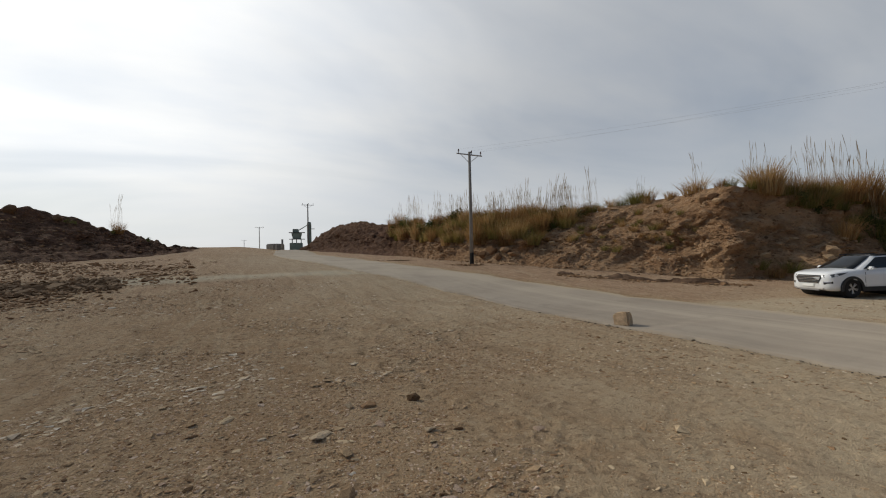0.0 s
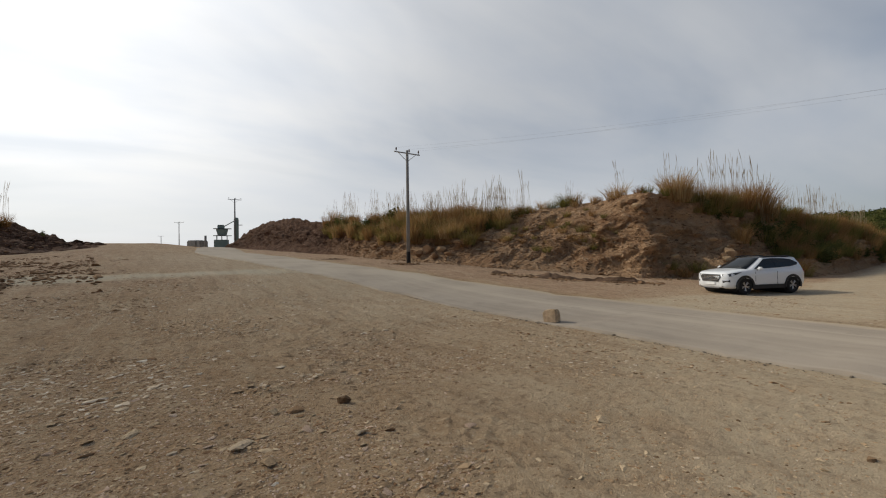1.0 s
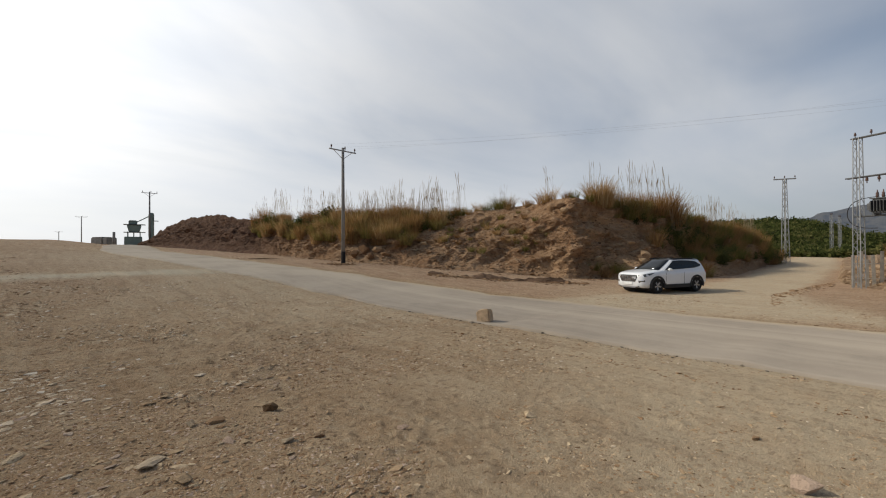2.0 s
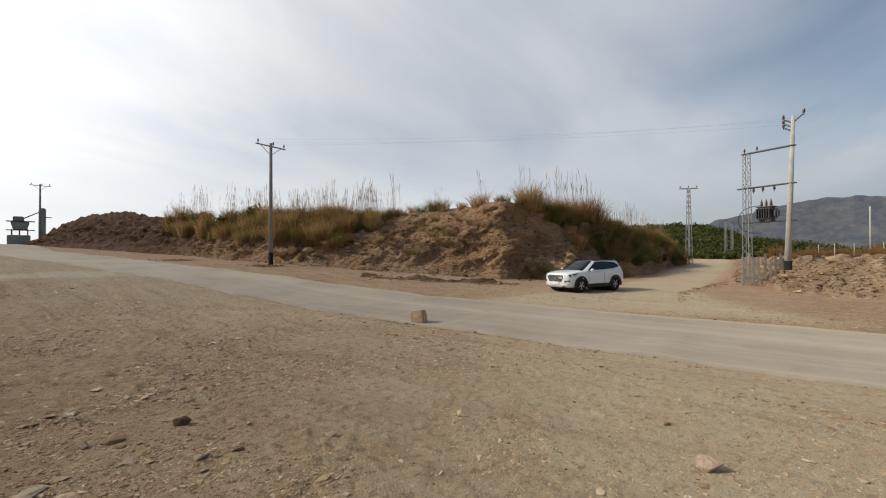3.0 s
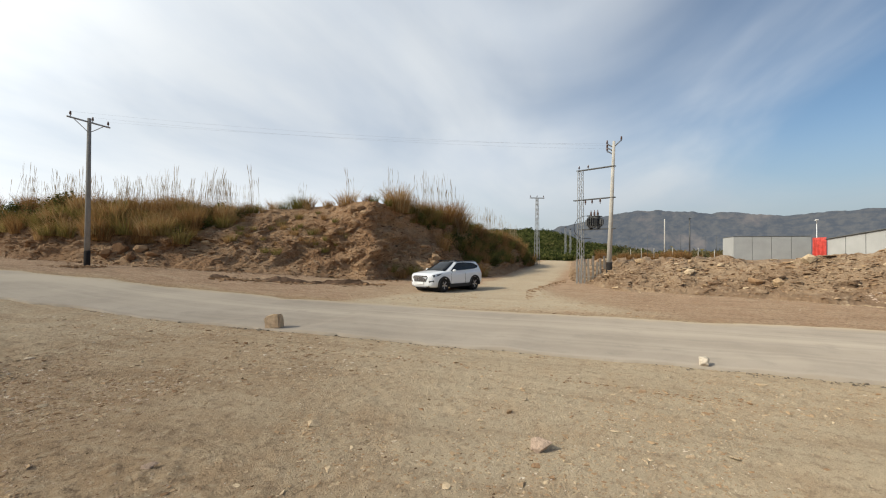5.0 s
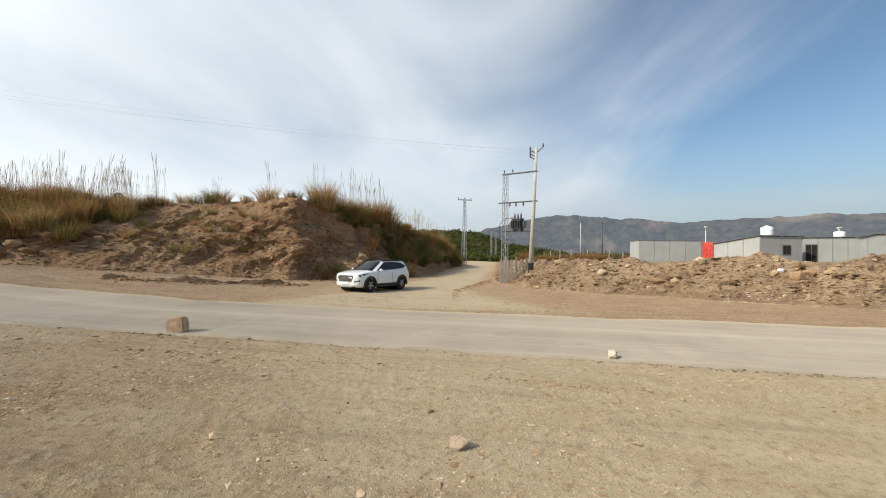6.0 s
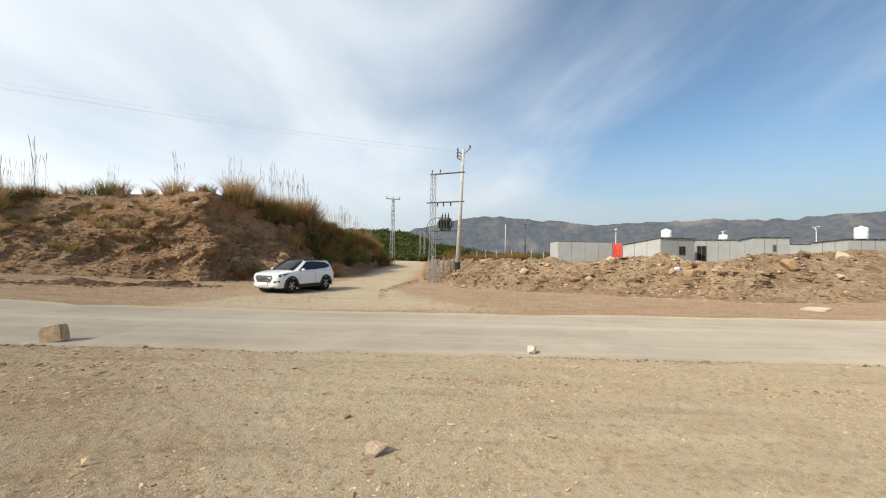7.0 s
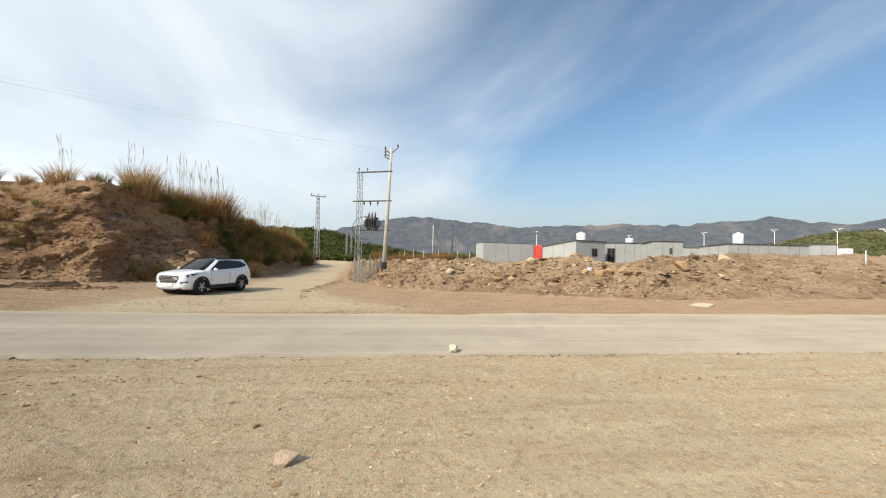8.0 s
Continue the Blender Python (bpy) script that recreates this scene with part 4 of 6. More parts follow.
# ---- car ----
def suv(at, heading):
    car = empty("car", pose(*at, 0, 0, heading), "white compact suv with dark glass parked on the dirt", "car")
    xs = np.concatenate([[2.24, 2.22, 2.17, 2.1], np.arange(2.0, -2.0, -0.05), [-2.05, -2.12, -2.19, -2.23]])
    ix = lambda k, v: np.interp(xs, k[::-1], v[::-1])
    zt = ix([2.24, 2.2, 2.1, 1.9, 1.5, 0.95, 0, -1, -1.9, -2.1, -2.23], [0.76, 0.88, 0.955, 1.00, 1.06, 1.11, 1.10, 1.14, 1.17, 1.10, 0.86])
    wd = ix([2.24, 2.2, 2.1, 1.95, 1.7, 1.2, 0, -1.3, -1.9, -2.12, -2.23], [0.50, 0.66, 0.78, 0.86, 0.91, 0.93, 0.915, 0.93, 0.90, 0.83, 0.70])
    zb = ix([2.24, 2.1, 1.8, 0, -1.8, -2.23], [0.34, 0.27, 0.25, 0.27, 0.28, 0.40])
    prof = [(0.0, 0.0), (0.82, 0.0), (0.965, 0.08), (1.0, 0.30), (0.988, 0.50), (1.0, 0.70), (0.985, 0.82), (0.93, 0.94), (0.86, 0.99), (0.5, 1.02), (0.0, 1.035)]
    half = [(w * a, z0 + (z1 - z0) * b) for a, b in prof for w, z0, z1 in ((1, 0, 1),)]
    ring = [(a, b) for a, b in half] + [(-a, b) for a, b in half[-2:0:-1]]
    bm = bmesh.new()
    rows = []
    for x, w, z0, z1 in zip(xs, wd, zb, zt):
        rows.append([bm.verts.new((x, a * w, z0 + b * (z1 - z0))) for a, b in ring])
    wheels = (1.335, -1.335)
    for r0, r1 in zip(rows, rows[1:]):
        for k in range(len(ring)):
            q = (r0[k], r0[(k + 1) % len(ring)], r1[(k + 1) % len(ring)], r1[k])
            c = sum((v.co for v in q), Vector()) / 4
            if any((c.x - x) ** 2 + (c.z - 0.35) ** 2 < 0.40 ** 2 for x in wheels) and abs(c.y) > 0.55:
                continue
            bm.faces.new(q)
    bm.faces.new(rows[0])
    bm.faces.new(rows[-1][::-1])
    part("body", bm, MAT["car_white"], car, "white painted body", True)
    # dark inside of the wheel houses
    for x in wheels:
        bm = bmesh.new()
        rod(bm, (x, -0.80, 0.37), (x, 0.80, 0.37), 0.41, 0.41, 20)
        part("wheel_housing", bm, MAT["car_black"], car)

    # cabin: rings from the belt to the roof
    def cabin(k):
        xf = np.interp(k, [0, 0.5, 0.9, 1], [1.22, 0.70, 0.27, 0.05])
        xr = np.interp(k, [0, 0.35, 0.9, 1], [-2.14, -2.08, -1.90, -1.74])
        hw = np.interp(k, [0, 0.5, 0.9, 1], [0.86, 0.775, 0.665, 0.58])
        return xf, xr, hw, 1.05 + 0.57 * k

    bm = bmesh.new()
    rings = []
    for k in (0, 0.25, 0.5, 0.75, 0.9, 0.901, 0.97, 1.0):
        xf, xr, hw, z = cabin(k)
        r = []
        for side in (1, -1):
            pts = [(xf, 0.0), (xf - 0.03, 0.45 * hw), (xf - 0.14, 0.86 * hw), (xf - 0.30, hw)]
            pts += [(xf - 0.30 + (xr + 0.16 - xf + 0.30) * i / 9, hw) for i in range(1, 10)]
            pts += [(xr + 0.05, 0.84 * hw), (xr, 0.45 * hw)]
            pts = [(a, b * side) for a, b in pts]
            r += pts if side > 0 else [(xr, 0.0)] + pts[:0:-1]
        lift = lambda x: 0.03 * (1 - ((x + 0.7) / 1.3) ** 2) if k > 0.85 else 0
        rings.append([bm.verts.new((x, y, z + lift(x))) for x, y in r])
    for r0, r1 in zip(rings, rings[1:]):
        for i in range(len(r0)):
            bm.faces.new((r0[i], r0[(i + 1) % len(r0)], r1[(i + 1) % len(r1)], r1[i]))
    bm.faces.new(rings[-1])
    roof_bm = bm.copy()
    bmesh.ops.delete(bm, geom=[f for f in bm.faces if f.calc_center_median().z > 1.58], context="FACES")
    bmesh.ops.delete(roof_bm, geom=[f for f in roof_bm.faces if f.calc_center_median().z <= 1.58], context="FACES")
    part("cabin", bm, MAT["car_white"], car, "white pillars", True)
    part("roof", roof_bm, MAT["car_glass"], car, "black roof", True)
    def pane(name, corners, out, mat="car_glass", parent=None, label=""):
        """A pane over the cabin, from x, share of the height k, on the left or right side."""
        for side in (1, -1):
            bm = bmesh.new()
            vs = []
            for off in (0.004, 0.016):
                vs.append([bm.verts.new((x, side * (cabin(k)[2] + off + out), 1.05 + 0.57 * k)) for x, k in corners])
            n = len(corners)
            bm.faces.new(vs[0])
            bm.faces.new(vs[1][::-1])
            for i in range(n):
                bm.faces.new((vs[0][i], vs[0][(i + 1) % n], vs[1][(i + 1) % n], vs[1][i]))
            part(name, bm, MAT[mat], parent or car, label)

    pane("front_side_window", [(0.78, 0.10), (0.42, 0.50), (0.06, 0.86), (-0.42, 0.90), (-0.42, 0.50), (-0.42, 0.16)], 0)
    pane("rear_side_window", [(-0.435, 0.16), (-0.435, 0.50), (-0.435, 0.90), (-1.12, 0.86), (-1.24, 0.50), (-1.28, 0.24)], 0)
    pane("quarter_window", [(-1.295, 0.24), (-1.255, 0.50), (-1.135, 0.855), (-1.45, 0.80), (-1.78, 0.52), (-1.70, 0.36)], 0)
    for name, ks, sgn in (("windscreen", (0.05, 0.35, 0.65, 0.90, 0.985), 1), ("rear_window", (0.28, 0.5, 0.7, 0.88), -1)):
        bm = bmesh.new()
        g = []
        for k in ks:
            xf, xr, hw, z = cabin(k)
            x0 = xf if sgn > 0 else xr
            g.append([bm.verts.new((x0 - sgn * (0.10 * abs(t) ** 2.2) + sgn * 0.012, t * hw * 0.84, z + 0.008)) for t in (-1, -0.6, -0.2, 0.2, 0.6, 1)])
        for a, b in zip(g, g[1:]):
            for i in range(5):
                bm.faces.new((a[i], a[i + 1], b[i + 1], b[i]))
        ext = bmesh.ops.extrude_face_region(bm, geom=bm.faces[:])
        bmesh.ops.translate(bm, verts=[v for v in ext["geom"] if isinstance(v, bmesh.types.BMVert)], vec=(sgn * 0.008, 0, 0.004))
        part(name, bm, MAT["car_glass"], car, "", True)
    # black cladding: sills and arches
    for side in (1, -1):
        bm = bmesh.new()
        box(bm, (-0.93, side * 0.90 - 0.03, 0.24), (0.93, side * 0.90 + 0.03, 0.42), 0.02)
        part("sill", bm, MAT["car_black"], car)
        for x in wheels:
            bm = bmesh.new()
            pts = []
            for i in range(21):
                a = math.pi * (-0.06 + 1.12 * i / 20)
                pts.append([bm.verts.new((x + r * math.cos(a), side * y, 0.35 + r * math.sin(a))) for r, y in ((0.385, 0.86), (0.385, 0.945), (0.485, 0.95), (0.50, 0.89))])
            for a, b in zip(pts, pts[1:]):
                for i in range(3):
                    bm.faces.new((a[i], a[i + 1], b[i + 1], b[i]))
            part("arch_cladding", bm, MAT["car_black"], car)
        bm = bmesh.new()
        rod(bm, (0.15, side * 0.60, 1.645), (-1.50, side * 0.60, 1.655), 0.02, 0.02, 6)
        part("roof_rail", bm, MAT["car_black"], car)
        bm = bmesh.new()
        box(bm, (0.50, side * 1.00 - 0.11, 1.06), (0.70, side * 1.00 + 0.09, 1.20), 0.05)
        mirror = part("mirror", bm, MAT["car_white"], car)
        bm = bmesh.new()
        rod(bm, (0.62, side * 0.82, 1.05), (0.62, side * 0.93, 1.09), 0.025, 0.025, 6)
        part("mirror_arm", bm, MAT["car_black"], mirror)
        for x in (-0.33, -1.10):
            bm = bmesh.new()
            box(bm, (x - 0.10, side * 0.925 - 0.012, 0.905), (x + 0.10, side * 0.925 + 0.012, 0.94), 0.008)
            part("door_handle", bm, MAT["car_white"], car)
        for x in (0.78, -0.45):
            bm = bmesh.new()
            box(bm, (x - 0.006, side * 0.917 - 0.006, 0.42), (x + 0.006, side * 0.917 + 0.006, 0.98))
            part("door_seam", bm, MAT["car_black"], car)
        # lights
        bm = bmesh.new()
        vs = [(2.17, 0.53, 0.89), (2.05, 0.74, 0.915), (1.84, 0.86, 0.96), (1.50, 0.905, 0.99), (1.76, 0.885, 0.89), (2.03, 0.795, 0.80), (2.18, 0.57, 0.79)]
        lo = [bm.verts.new((x, side * y, z)) for x, y, z in vs]
        hi = [bm.verts.new((x + 0.03, side * (y + 0.025), z)) for x, y, z in vs]
        bm.faces.new(lo)
        bm.faces.new(hi[::-1])
        for i in range(7):
            bm.faces.new((lo[i], lo[(i + 1) % 7], hi[(i + 1) % 7], hi[i]))
        part("headlight", bm, MAT["lamp"], car, "clear slanted headlight")
        bm = bmesh.new()
        rod(bm, (2.17, side * 0.56, 0.57), (2.02, side * 0.79, 0.60), 0.085, 0.06, 10)
        pocket = part("fog_lamp_pocket", bm, MAT["car_black"], car, "black fog lamp surround", True)
        bm = bmesh.new()
        rod(bm, (2.225, side * 0.60, 0.60), (2.10, side * 0.79, 0.62), 0.022, 0.018, 8)
        part("fog_lamp", bm, MAT["chrome"], pocket)
        bm = bmesh.new()
        box(bm, (-2.20, side * 0.66 - 0.16, 0.92), (-2.02, side * 0.66 + 0.13, 1.05), 0.03)
        part("tail_light", bm, MAT["red_lamp"], car)
    # nose
    bm = bmesh.new()
    vs = [(0.46, 0.88), (0.52, 0.78), (0.40, 0.56), (-0.40, 0.56), (-0.52, 0.78), (-0.46, 0.88)]
    lo = [bm.verts.new((2.17, y, z)) for y, z in vs]
    hi = [bm.verts.new((2.262 - 0.05 * (z > 0.85), y, z)) for y, z in vs]
    bm.faces.new(lo)
    bm.faces.new(hi[::-1])
    for i in range(6):
        bm.faces.new((lo[i], lo[(i + 1) % 6], hi[(i + 1) % 6], hi[i]))
    grille = part("grille", bm, MAT["car_black"], car)
    for z in (0.585, 0.645, 0.705, 0.765, 0.825):
        bm = bmesh.new()
        w = float(np.interp(z, [0.56, 0.78, 0.88], [0.38, 0.50, 0.45]))
        box(bm, (2.215 if z > 0.86 else 2.236, -w, z - 0.010), (2.272 - 0.05 * (z > 0.86), w, z + 0.010), 0.003)
        part("grille_bar", bm, MAT["chrome"], grille, "chrome bar")
    bm = bmesh.new()
    box(bm, (1.95, -0.66, 0.27), (2.21, 0.66, 0.43), 0.06)
    bumper = part("lower_bumper", bm, MAT["car_black"], car)
    bm = bmesh.new()
    box(bm, (2.15, -0.42, 0.27), (2.24, 0.42, 0.325), 0.015)
    part("skid_plate", bm, MAT["alloy"], bumper)
    bm = bmesh.new()
    box(bm, (2.226, -0.24, 0.43), (2.276, 0.24, 0.54), 0.005)
    part("number_plate", bm, MAT["white_plastic"], car, "white number plate")
    # wheels
    for x in wheels:
        for side in (1, -1):
            bm = bmesh.new()
            turn = Matrix.Translation((x, side * 0.815, 0.366)) @ Matrix.Rotation(-side * math.pi / 2, 4, "X")
            lathe(bm, [(0.20, -0.115), (0.33, -0.12), (0.362, -0.095), (0.368, 0.0), (0.362, 0.095), (0.33, 0.12), (0.245, 0.115), (0.245, 0.09)], turn, 28)
            tyre = part("wheel", bm, MAT["tyre"], car, "black tyre", True)
            bm = bmesh.new()
            lathe(bm, [(0.234, 0.02), (0.234, 0.112), (0.215, 0.112), (0.205, 0.05), (0.03, 0.045)], turn, 28)
            part("rim", bm, MAT["car_black"], tyre, "", True)
            bm = bmesh.new()
            for k in range(5):
                a = 2 * math.pi * k / 5 + 0.3
                for o in (-0.16, 0.16):
                    p = turn @ Vector((0.21 * math.cos(a + o), 0.21 * math.sin(a + o), 0.098))
                    c = turn @ Vector((0.03 * math.cos(a), 0.03 * math.sin(a), 0.088))
                    rod(bm, c, p, 0.022, 0.016, 6)
            rod(bm, turn @ Vector((0, 0, 0.07)), turn @ Vector((0, 0, 0.105)), 0.05, 0.04, 12)
            part("spokes", bm, MAT["alloy"], tyre, "five twin alloy spokes")
    return car


suv((12.88, 19.98, lie(12.88, 19.98) + 0.005), 188.0)


# ---- stones ----
rng = np.random.default_rng(4)


def stone_mesh(seed, flat=0.6, points=13):
    r = np.random.default_rng(seed)
    bm = bmesh.new()
    for p in r.normal(size=(points, 3)):
        p = p / np.linalg.norm(p) * r.uniform(0.72, 1.0)
        bm.verts.new((p[0] * 0.5, p[1] * 0.5 * r.uniform(0.8, 1.0), p[2] * 0.5 * flat))
    out = bmesh.ops.convex_hull(bm, input=bm.verts[:])
    bmesh.ops.delete(bm, geom=[g for g in out["geom_interior"] if isinstance(g, bmesh.types.BMVert)], context="VERTS")
    bmesh.ops.recalc_face_normals(bm, faces=bm.faces)
    bm.verts.index_update()
    v = np.array([v.co[:] for v in bm.verts])
    f = [[w.index for w in q.verts] for q in bm.faces]
    bm.free()
    return v, f


STONES = [stone_mesh(100 + k, (0.45, 0.6, 0.75)[k % 3], 12 + k % 4) for k in range(14)]
BIG = [stone_mesh(300 + k, (0.55, 0.7, 0.85)[k % 3], 22 + k % 5) for k in range(8)]


def shared_meshes(shapes, mat, name):
    out = []
    for v, f in shapes:
        me = bpy.data.meshes.new(name)
        me.from_pydata(v.tolist(), [], f)
        me.materials.append(mat)
        me.update()
        out.append(me)
    return out


GRIT = [stone_mesh(700 + k, (0.5, 0.65, 0.8)[k % 3], 8) for k in range(8)]
SHALE = [stone_mesh(720 + k, (0.22, 0.3, 0.38)[k % 3], 10) for k in range(8)]
STONE_DATA = {m: shared_meshes(STONES, MAT[m], "stone") for m in ("stone", "dark_stone", "pale_stone", "pink_stone")}
ROCK_DATA = {m: shared_meshes(BIG, MAT[m], "rock") for m in ("stone", "pale_stone", "dark_stone", "clod")}
SHALE_DATA = shared_meshes(SHALE, MAT["clod"], "rock")


def put_stone(x, y, z, size, mat="stone", label="", group="", name="stone", squash=1.0, sink=0.12, k=None, spin=None):
    data = (ROCK_DATA if name == "rock" else STONE_DATA)[mat]
    me = data[int(rng.integers(len(data))) if k is None else k]
    ob = new(name, me)
    ob.matrix_world = Matrix.Translation((x, y, z + size * squash * (0.22 - sink))) @ Euler((rng.uniform(-.15, .15), rng.uniform(-.15, .15), rng.uniform(0, 6.28) if spin is None else spin)).to_matrix().to_4x4() @ Matrix.Diagonal((size, size * rng.uniform(0.7, 1), size * squash, 1))
    return tagged(ob, label, "rock" if name == "rock" else "stone", group)


def scatter(name, shapes, pts, sizes, mat, label, seed, squash=(0.35, 0.75)):
    """Many pebbles in one mesh."""
    r = np.random.default_rng(seed)
    vs, fs, base = [], [], 0
    for (x, y, z), s in zip(pts, sizes):
        v, f = shapes[int(r.integers(len(shapes)))]
        a = r.uniform(0, 2 * math.pi)
        c, n = math.cos(a), math.sin(a)
        k = np.array([s, s * r.uniform(0.6, 1.0), s * r.uniform(*squash)])
        w = v * k
        w = np.stack([w[:, 0] * c - w[:, 1] * n + x, w[:, 0] * n + w[:, 1] * c + y, w[:, 2] + z], -1)
        vs.append(w)
        fs += [[i + base for i in q] for q in f]
        base += len(v)
    ob = mesh_object(name, np.concatenate(vs), fs, mat)
    return tagged(ob, label, name.replace("_", " "), kind="stuff")


def strewn(n, seed, az, d, power=1.0, patchy=0.0):
    r = np.random.default_rng(seed)
    a = np.radians(r.uniform(*az, n * 3))
    dist = d[0] + (d[1] - d[0]) * r.uniform(0, 1, n * 3) ** power
    x, y = EX + dist * np.sin(a), EY + dist * np.cos(a)
    keep = r.uniform(0, 1, n * 3) < np.clip(0.5 + patchy * fbm(x * 0.5, y * 0.5, 50, 3) * 2, 0.04, 1)
    x, y = x[keep][:n], y[keep][:n]
    s, q = (x - EX) * DIRX + (y - EY) * DIRY, (x - EX) * NX + (y - EY) * NY
    m, h = centre(s)
    off = (q < m - h - 0.15) | (q > m + h + 0.2)
    off = off & ~((np.abs(s - 26 - 0.03 * q) < 1.3) & (q < 8) & (r.uniform(0, 1, len(s)) < 0.9))
    x, y = x[off], y[off]
    return np.stack([x, y, lie(x, y)], -1)


p = strewn(13000, 1, (-56, 122), (1.6, 12), 0.8, 0.7)
scatter("gravel", GRIT, p, np.exp(np.random.default_rng(2).normal(-3.75, 0.42, len(p))), MAT["stone"], "fine brown gravel strewn over the soil", 3)
p = strewn(14000, 17, (-56, 122), (2.2, 8.5), 0.9, 0.9)
scatter("gravel", GRIT, p, np.exp(np.random.default_rng(18).normal(-3.95, 0.4, len(p))), MAT["stone"], "small tan pebbles pressed into the soil", 19)
p = strewn(8000, 5, (-56, 122), (2.0, 15), 1.0, 0.9)
scatter("gravel", GRIT, p, np.exp(np.random.default_rng(6).normal(-3.85, 0.45, len(p))), MAT["pale_stone"], "pale limestone chips strewn over the soil", 7)
p = strewn(1300, 8, (-56, 60), (2.0, 13), 1.0, 1.0)
scatter("gravel", GRIT, p, np.exp(np.random.default_rng(9).normal(-3.5, 0.5, len(p))), MAT["dark_stone"], "dark brown pebbles and clods on the soil", 10)
p = strewn(4200, 11, (-56, 122), (11, 40), 1.3, 0.8)
scatter("gravel", GRIT, p, np.exp(np.random.default_rng(12).normal(-3.0, 0.45, len(p))), MAT["stone"], "scattered brown stones on open ground", 13)
p = strewn(15000, 24, (-56, 25), (2.4, 15), 0.9, 1.6)
scatter("gravel", GRIT, p, np.exp(np.random.default_rng(25).normal(-3.3, 0.55, len(p))), MAT["stone"], "patches of flat broken stone on the soil", 26, (0.25, 0.5))
p = strewn(6000, 27, (-56, 10), (2.4, 12), 0.9, 1.8)
scatter("gravel", GRIT, p, np.exp(np.random.default_rng(28).normal(-3.15, 0.45, len(p))), MAT["clod"], "patches of brown clods on the soil", 29, (0.25, 0.55))
p = strewn(9000, 70, (-57, 70), (8, 27), 1.0, 1.3)
scatter("gravel", GRIT, p, np.exp(np.random.default_rng(71).normal(-2.75, 0.45, len(p))), MAT["clod"], "flat brown broken stone over the open ground", 72, (0.22, 0.45))
p = strewn(4500, 73, (-57, 60), (7, 26), 1.0, 1.3)
scatter("gravel", GRIT, p, np.exp(np.random.default_rng(74).normal(-2.85, 0.45, len(p))), MAT["pale_stone"], "pale flat stone chips over the open ground", 75, (0.2, 0.4))
p = strewn(5000, 76, (20, 122), (2.5, 9), 1.0, 1.4)
scatter("gravel", GRIT, p, np.exp(np.random.default_rng(77).normal(-3.3, 0.5, len(p))), MAT["stone"], "patches of loose stone on packed soil", 78, (0.3, 0.6))
p = strewn(9000, 94, (-56, 8), (2.6, 11), 0.9, 1.5)
scatter("gravel", GRIT, p, np.exp(np.random.default_rng(95).normal(-3.6, 0.45, len(p))), MAT["pink_stone"], "pale pinkish chips over the broken soil", 96, (0.3, 0.6))
p = strewn(1800, 97, (40, 118), (15, 27), 1.0, 1.4)
scatter("gravel", GRIT, p, np.exp(np.random.default_rng(98).normal(-2.85, 0.5, len(p))), MAT["stone"], "loose stones and clods on the far shoulder", 99, (0.3, 0.6))
p = strewn(3200, 190, (-57, -12), (7, 23), 0.9, 1.6)
scatter("gravel", SHALE, p, np.exp(np.random.default_rng(191).normal(-2.5, 0.5, len(p))), MAT["pale_stone"], "pale flat shale flakes over the open ground", 192, (0.5, 0.9))
# a loose fringe of chippings along the near edge of the road
r = np.random.default_rng(15)
s_ = r.uniform(-30, 26, 2600)
q_ = centre(s_)[0] - centre(s_)[1] - np.abs(r.normal(0.05, 0.55, 2600)) + 0.15
x_, y_ = EX + s_ * DIRX + q_ * NX, EY + s_ * DIRY + q_ * NY
scatter("road_chippings", GRIT, np.stack([x_, y_, lie(x_, y_)], -1), np.exp(r.normal(-3.5, 0.5, 2600)), MAT["stone"], "loose chippings along the broken road edge", 16)

s_ = r.uniform(-16, 12, 1500)
s_ = s_[value2(s_ * 0.7, s_ * 0, 8) + r.uniform(-0.2, 0.2, 1500) > 0.45]
q_ = 7.0 + 0.25 * np.sin(s_ * 0.35) + r.normal(0, 0.18, len(s_))
x_, y_ = EX + s_ * DIRX + q_ * NX, EY + s_ * DIRY + q_ * NY
scatter("gravel", GRIT, np.stack([x_, y_, lie(x_, y_)], -1), np.exp(r.normal(-3.2, 0.45, len(s_))), MAT["stone"], "a low windrow of gravel beside the road", 17)

# the stones that stand out
for x, y, s, m, label, sq in (
        (-4.05, 7.90, 0.24, "dark_stone", "dark angular stone lying on gravel", 1.1), (-4.96, 6.72, 0.34, "pale_stone", "white flaked stone flat on the soil", 0.35),
        (-3.72, 6.88, 0.19, "pale_stone", "pale tan stone on gravel", 0.5), (-2.47, 6.85, 0.17, "pink_stone", "small pinkish stone on gravel", 0.7),
        (-4.90, 7.62, 0.18, "stone", "rounded tan stone on gravel", 0.8), (-4.62, 7.66, 0.26, "stone", "flat brown stone on gravel", 0.5),
        (0.62, 4.72, 0.30, "pink_stone", "flat pink stone pressed into soil", 0.5), (-4.55, 6.28, 0.24, "stone", "flat pale brown stone on soil", 0.4),
        (5.55, 4.75, 0.36, "pale_stone", "round pale stone at the road edge", 1.0), (-4.35, 5.55, 0.26, "stone", "broad flat stone among pebbles", 0.5)):
    made = put_stone(x, y, lie(x, y) + (0.05 if x > 5.5 else 0), s, m, label, "stones on the ground", squash=sq, sink=0.06, k=2 if sq > 0.85 else None)
    if label.startswith("flat pink"):
        made.matrix_world = Matrix.Translation((x, y, lie(x, y) + 0.05)) @ Matrix.Rotation(radians(32), 4, Vector((0.58, -0.81, 0))) @ Matrix.Diagonal((0.30, 0.30, 0.20, 1))
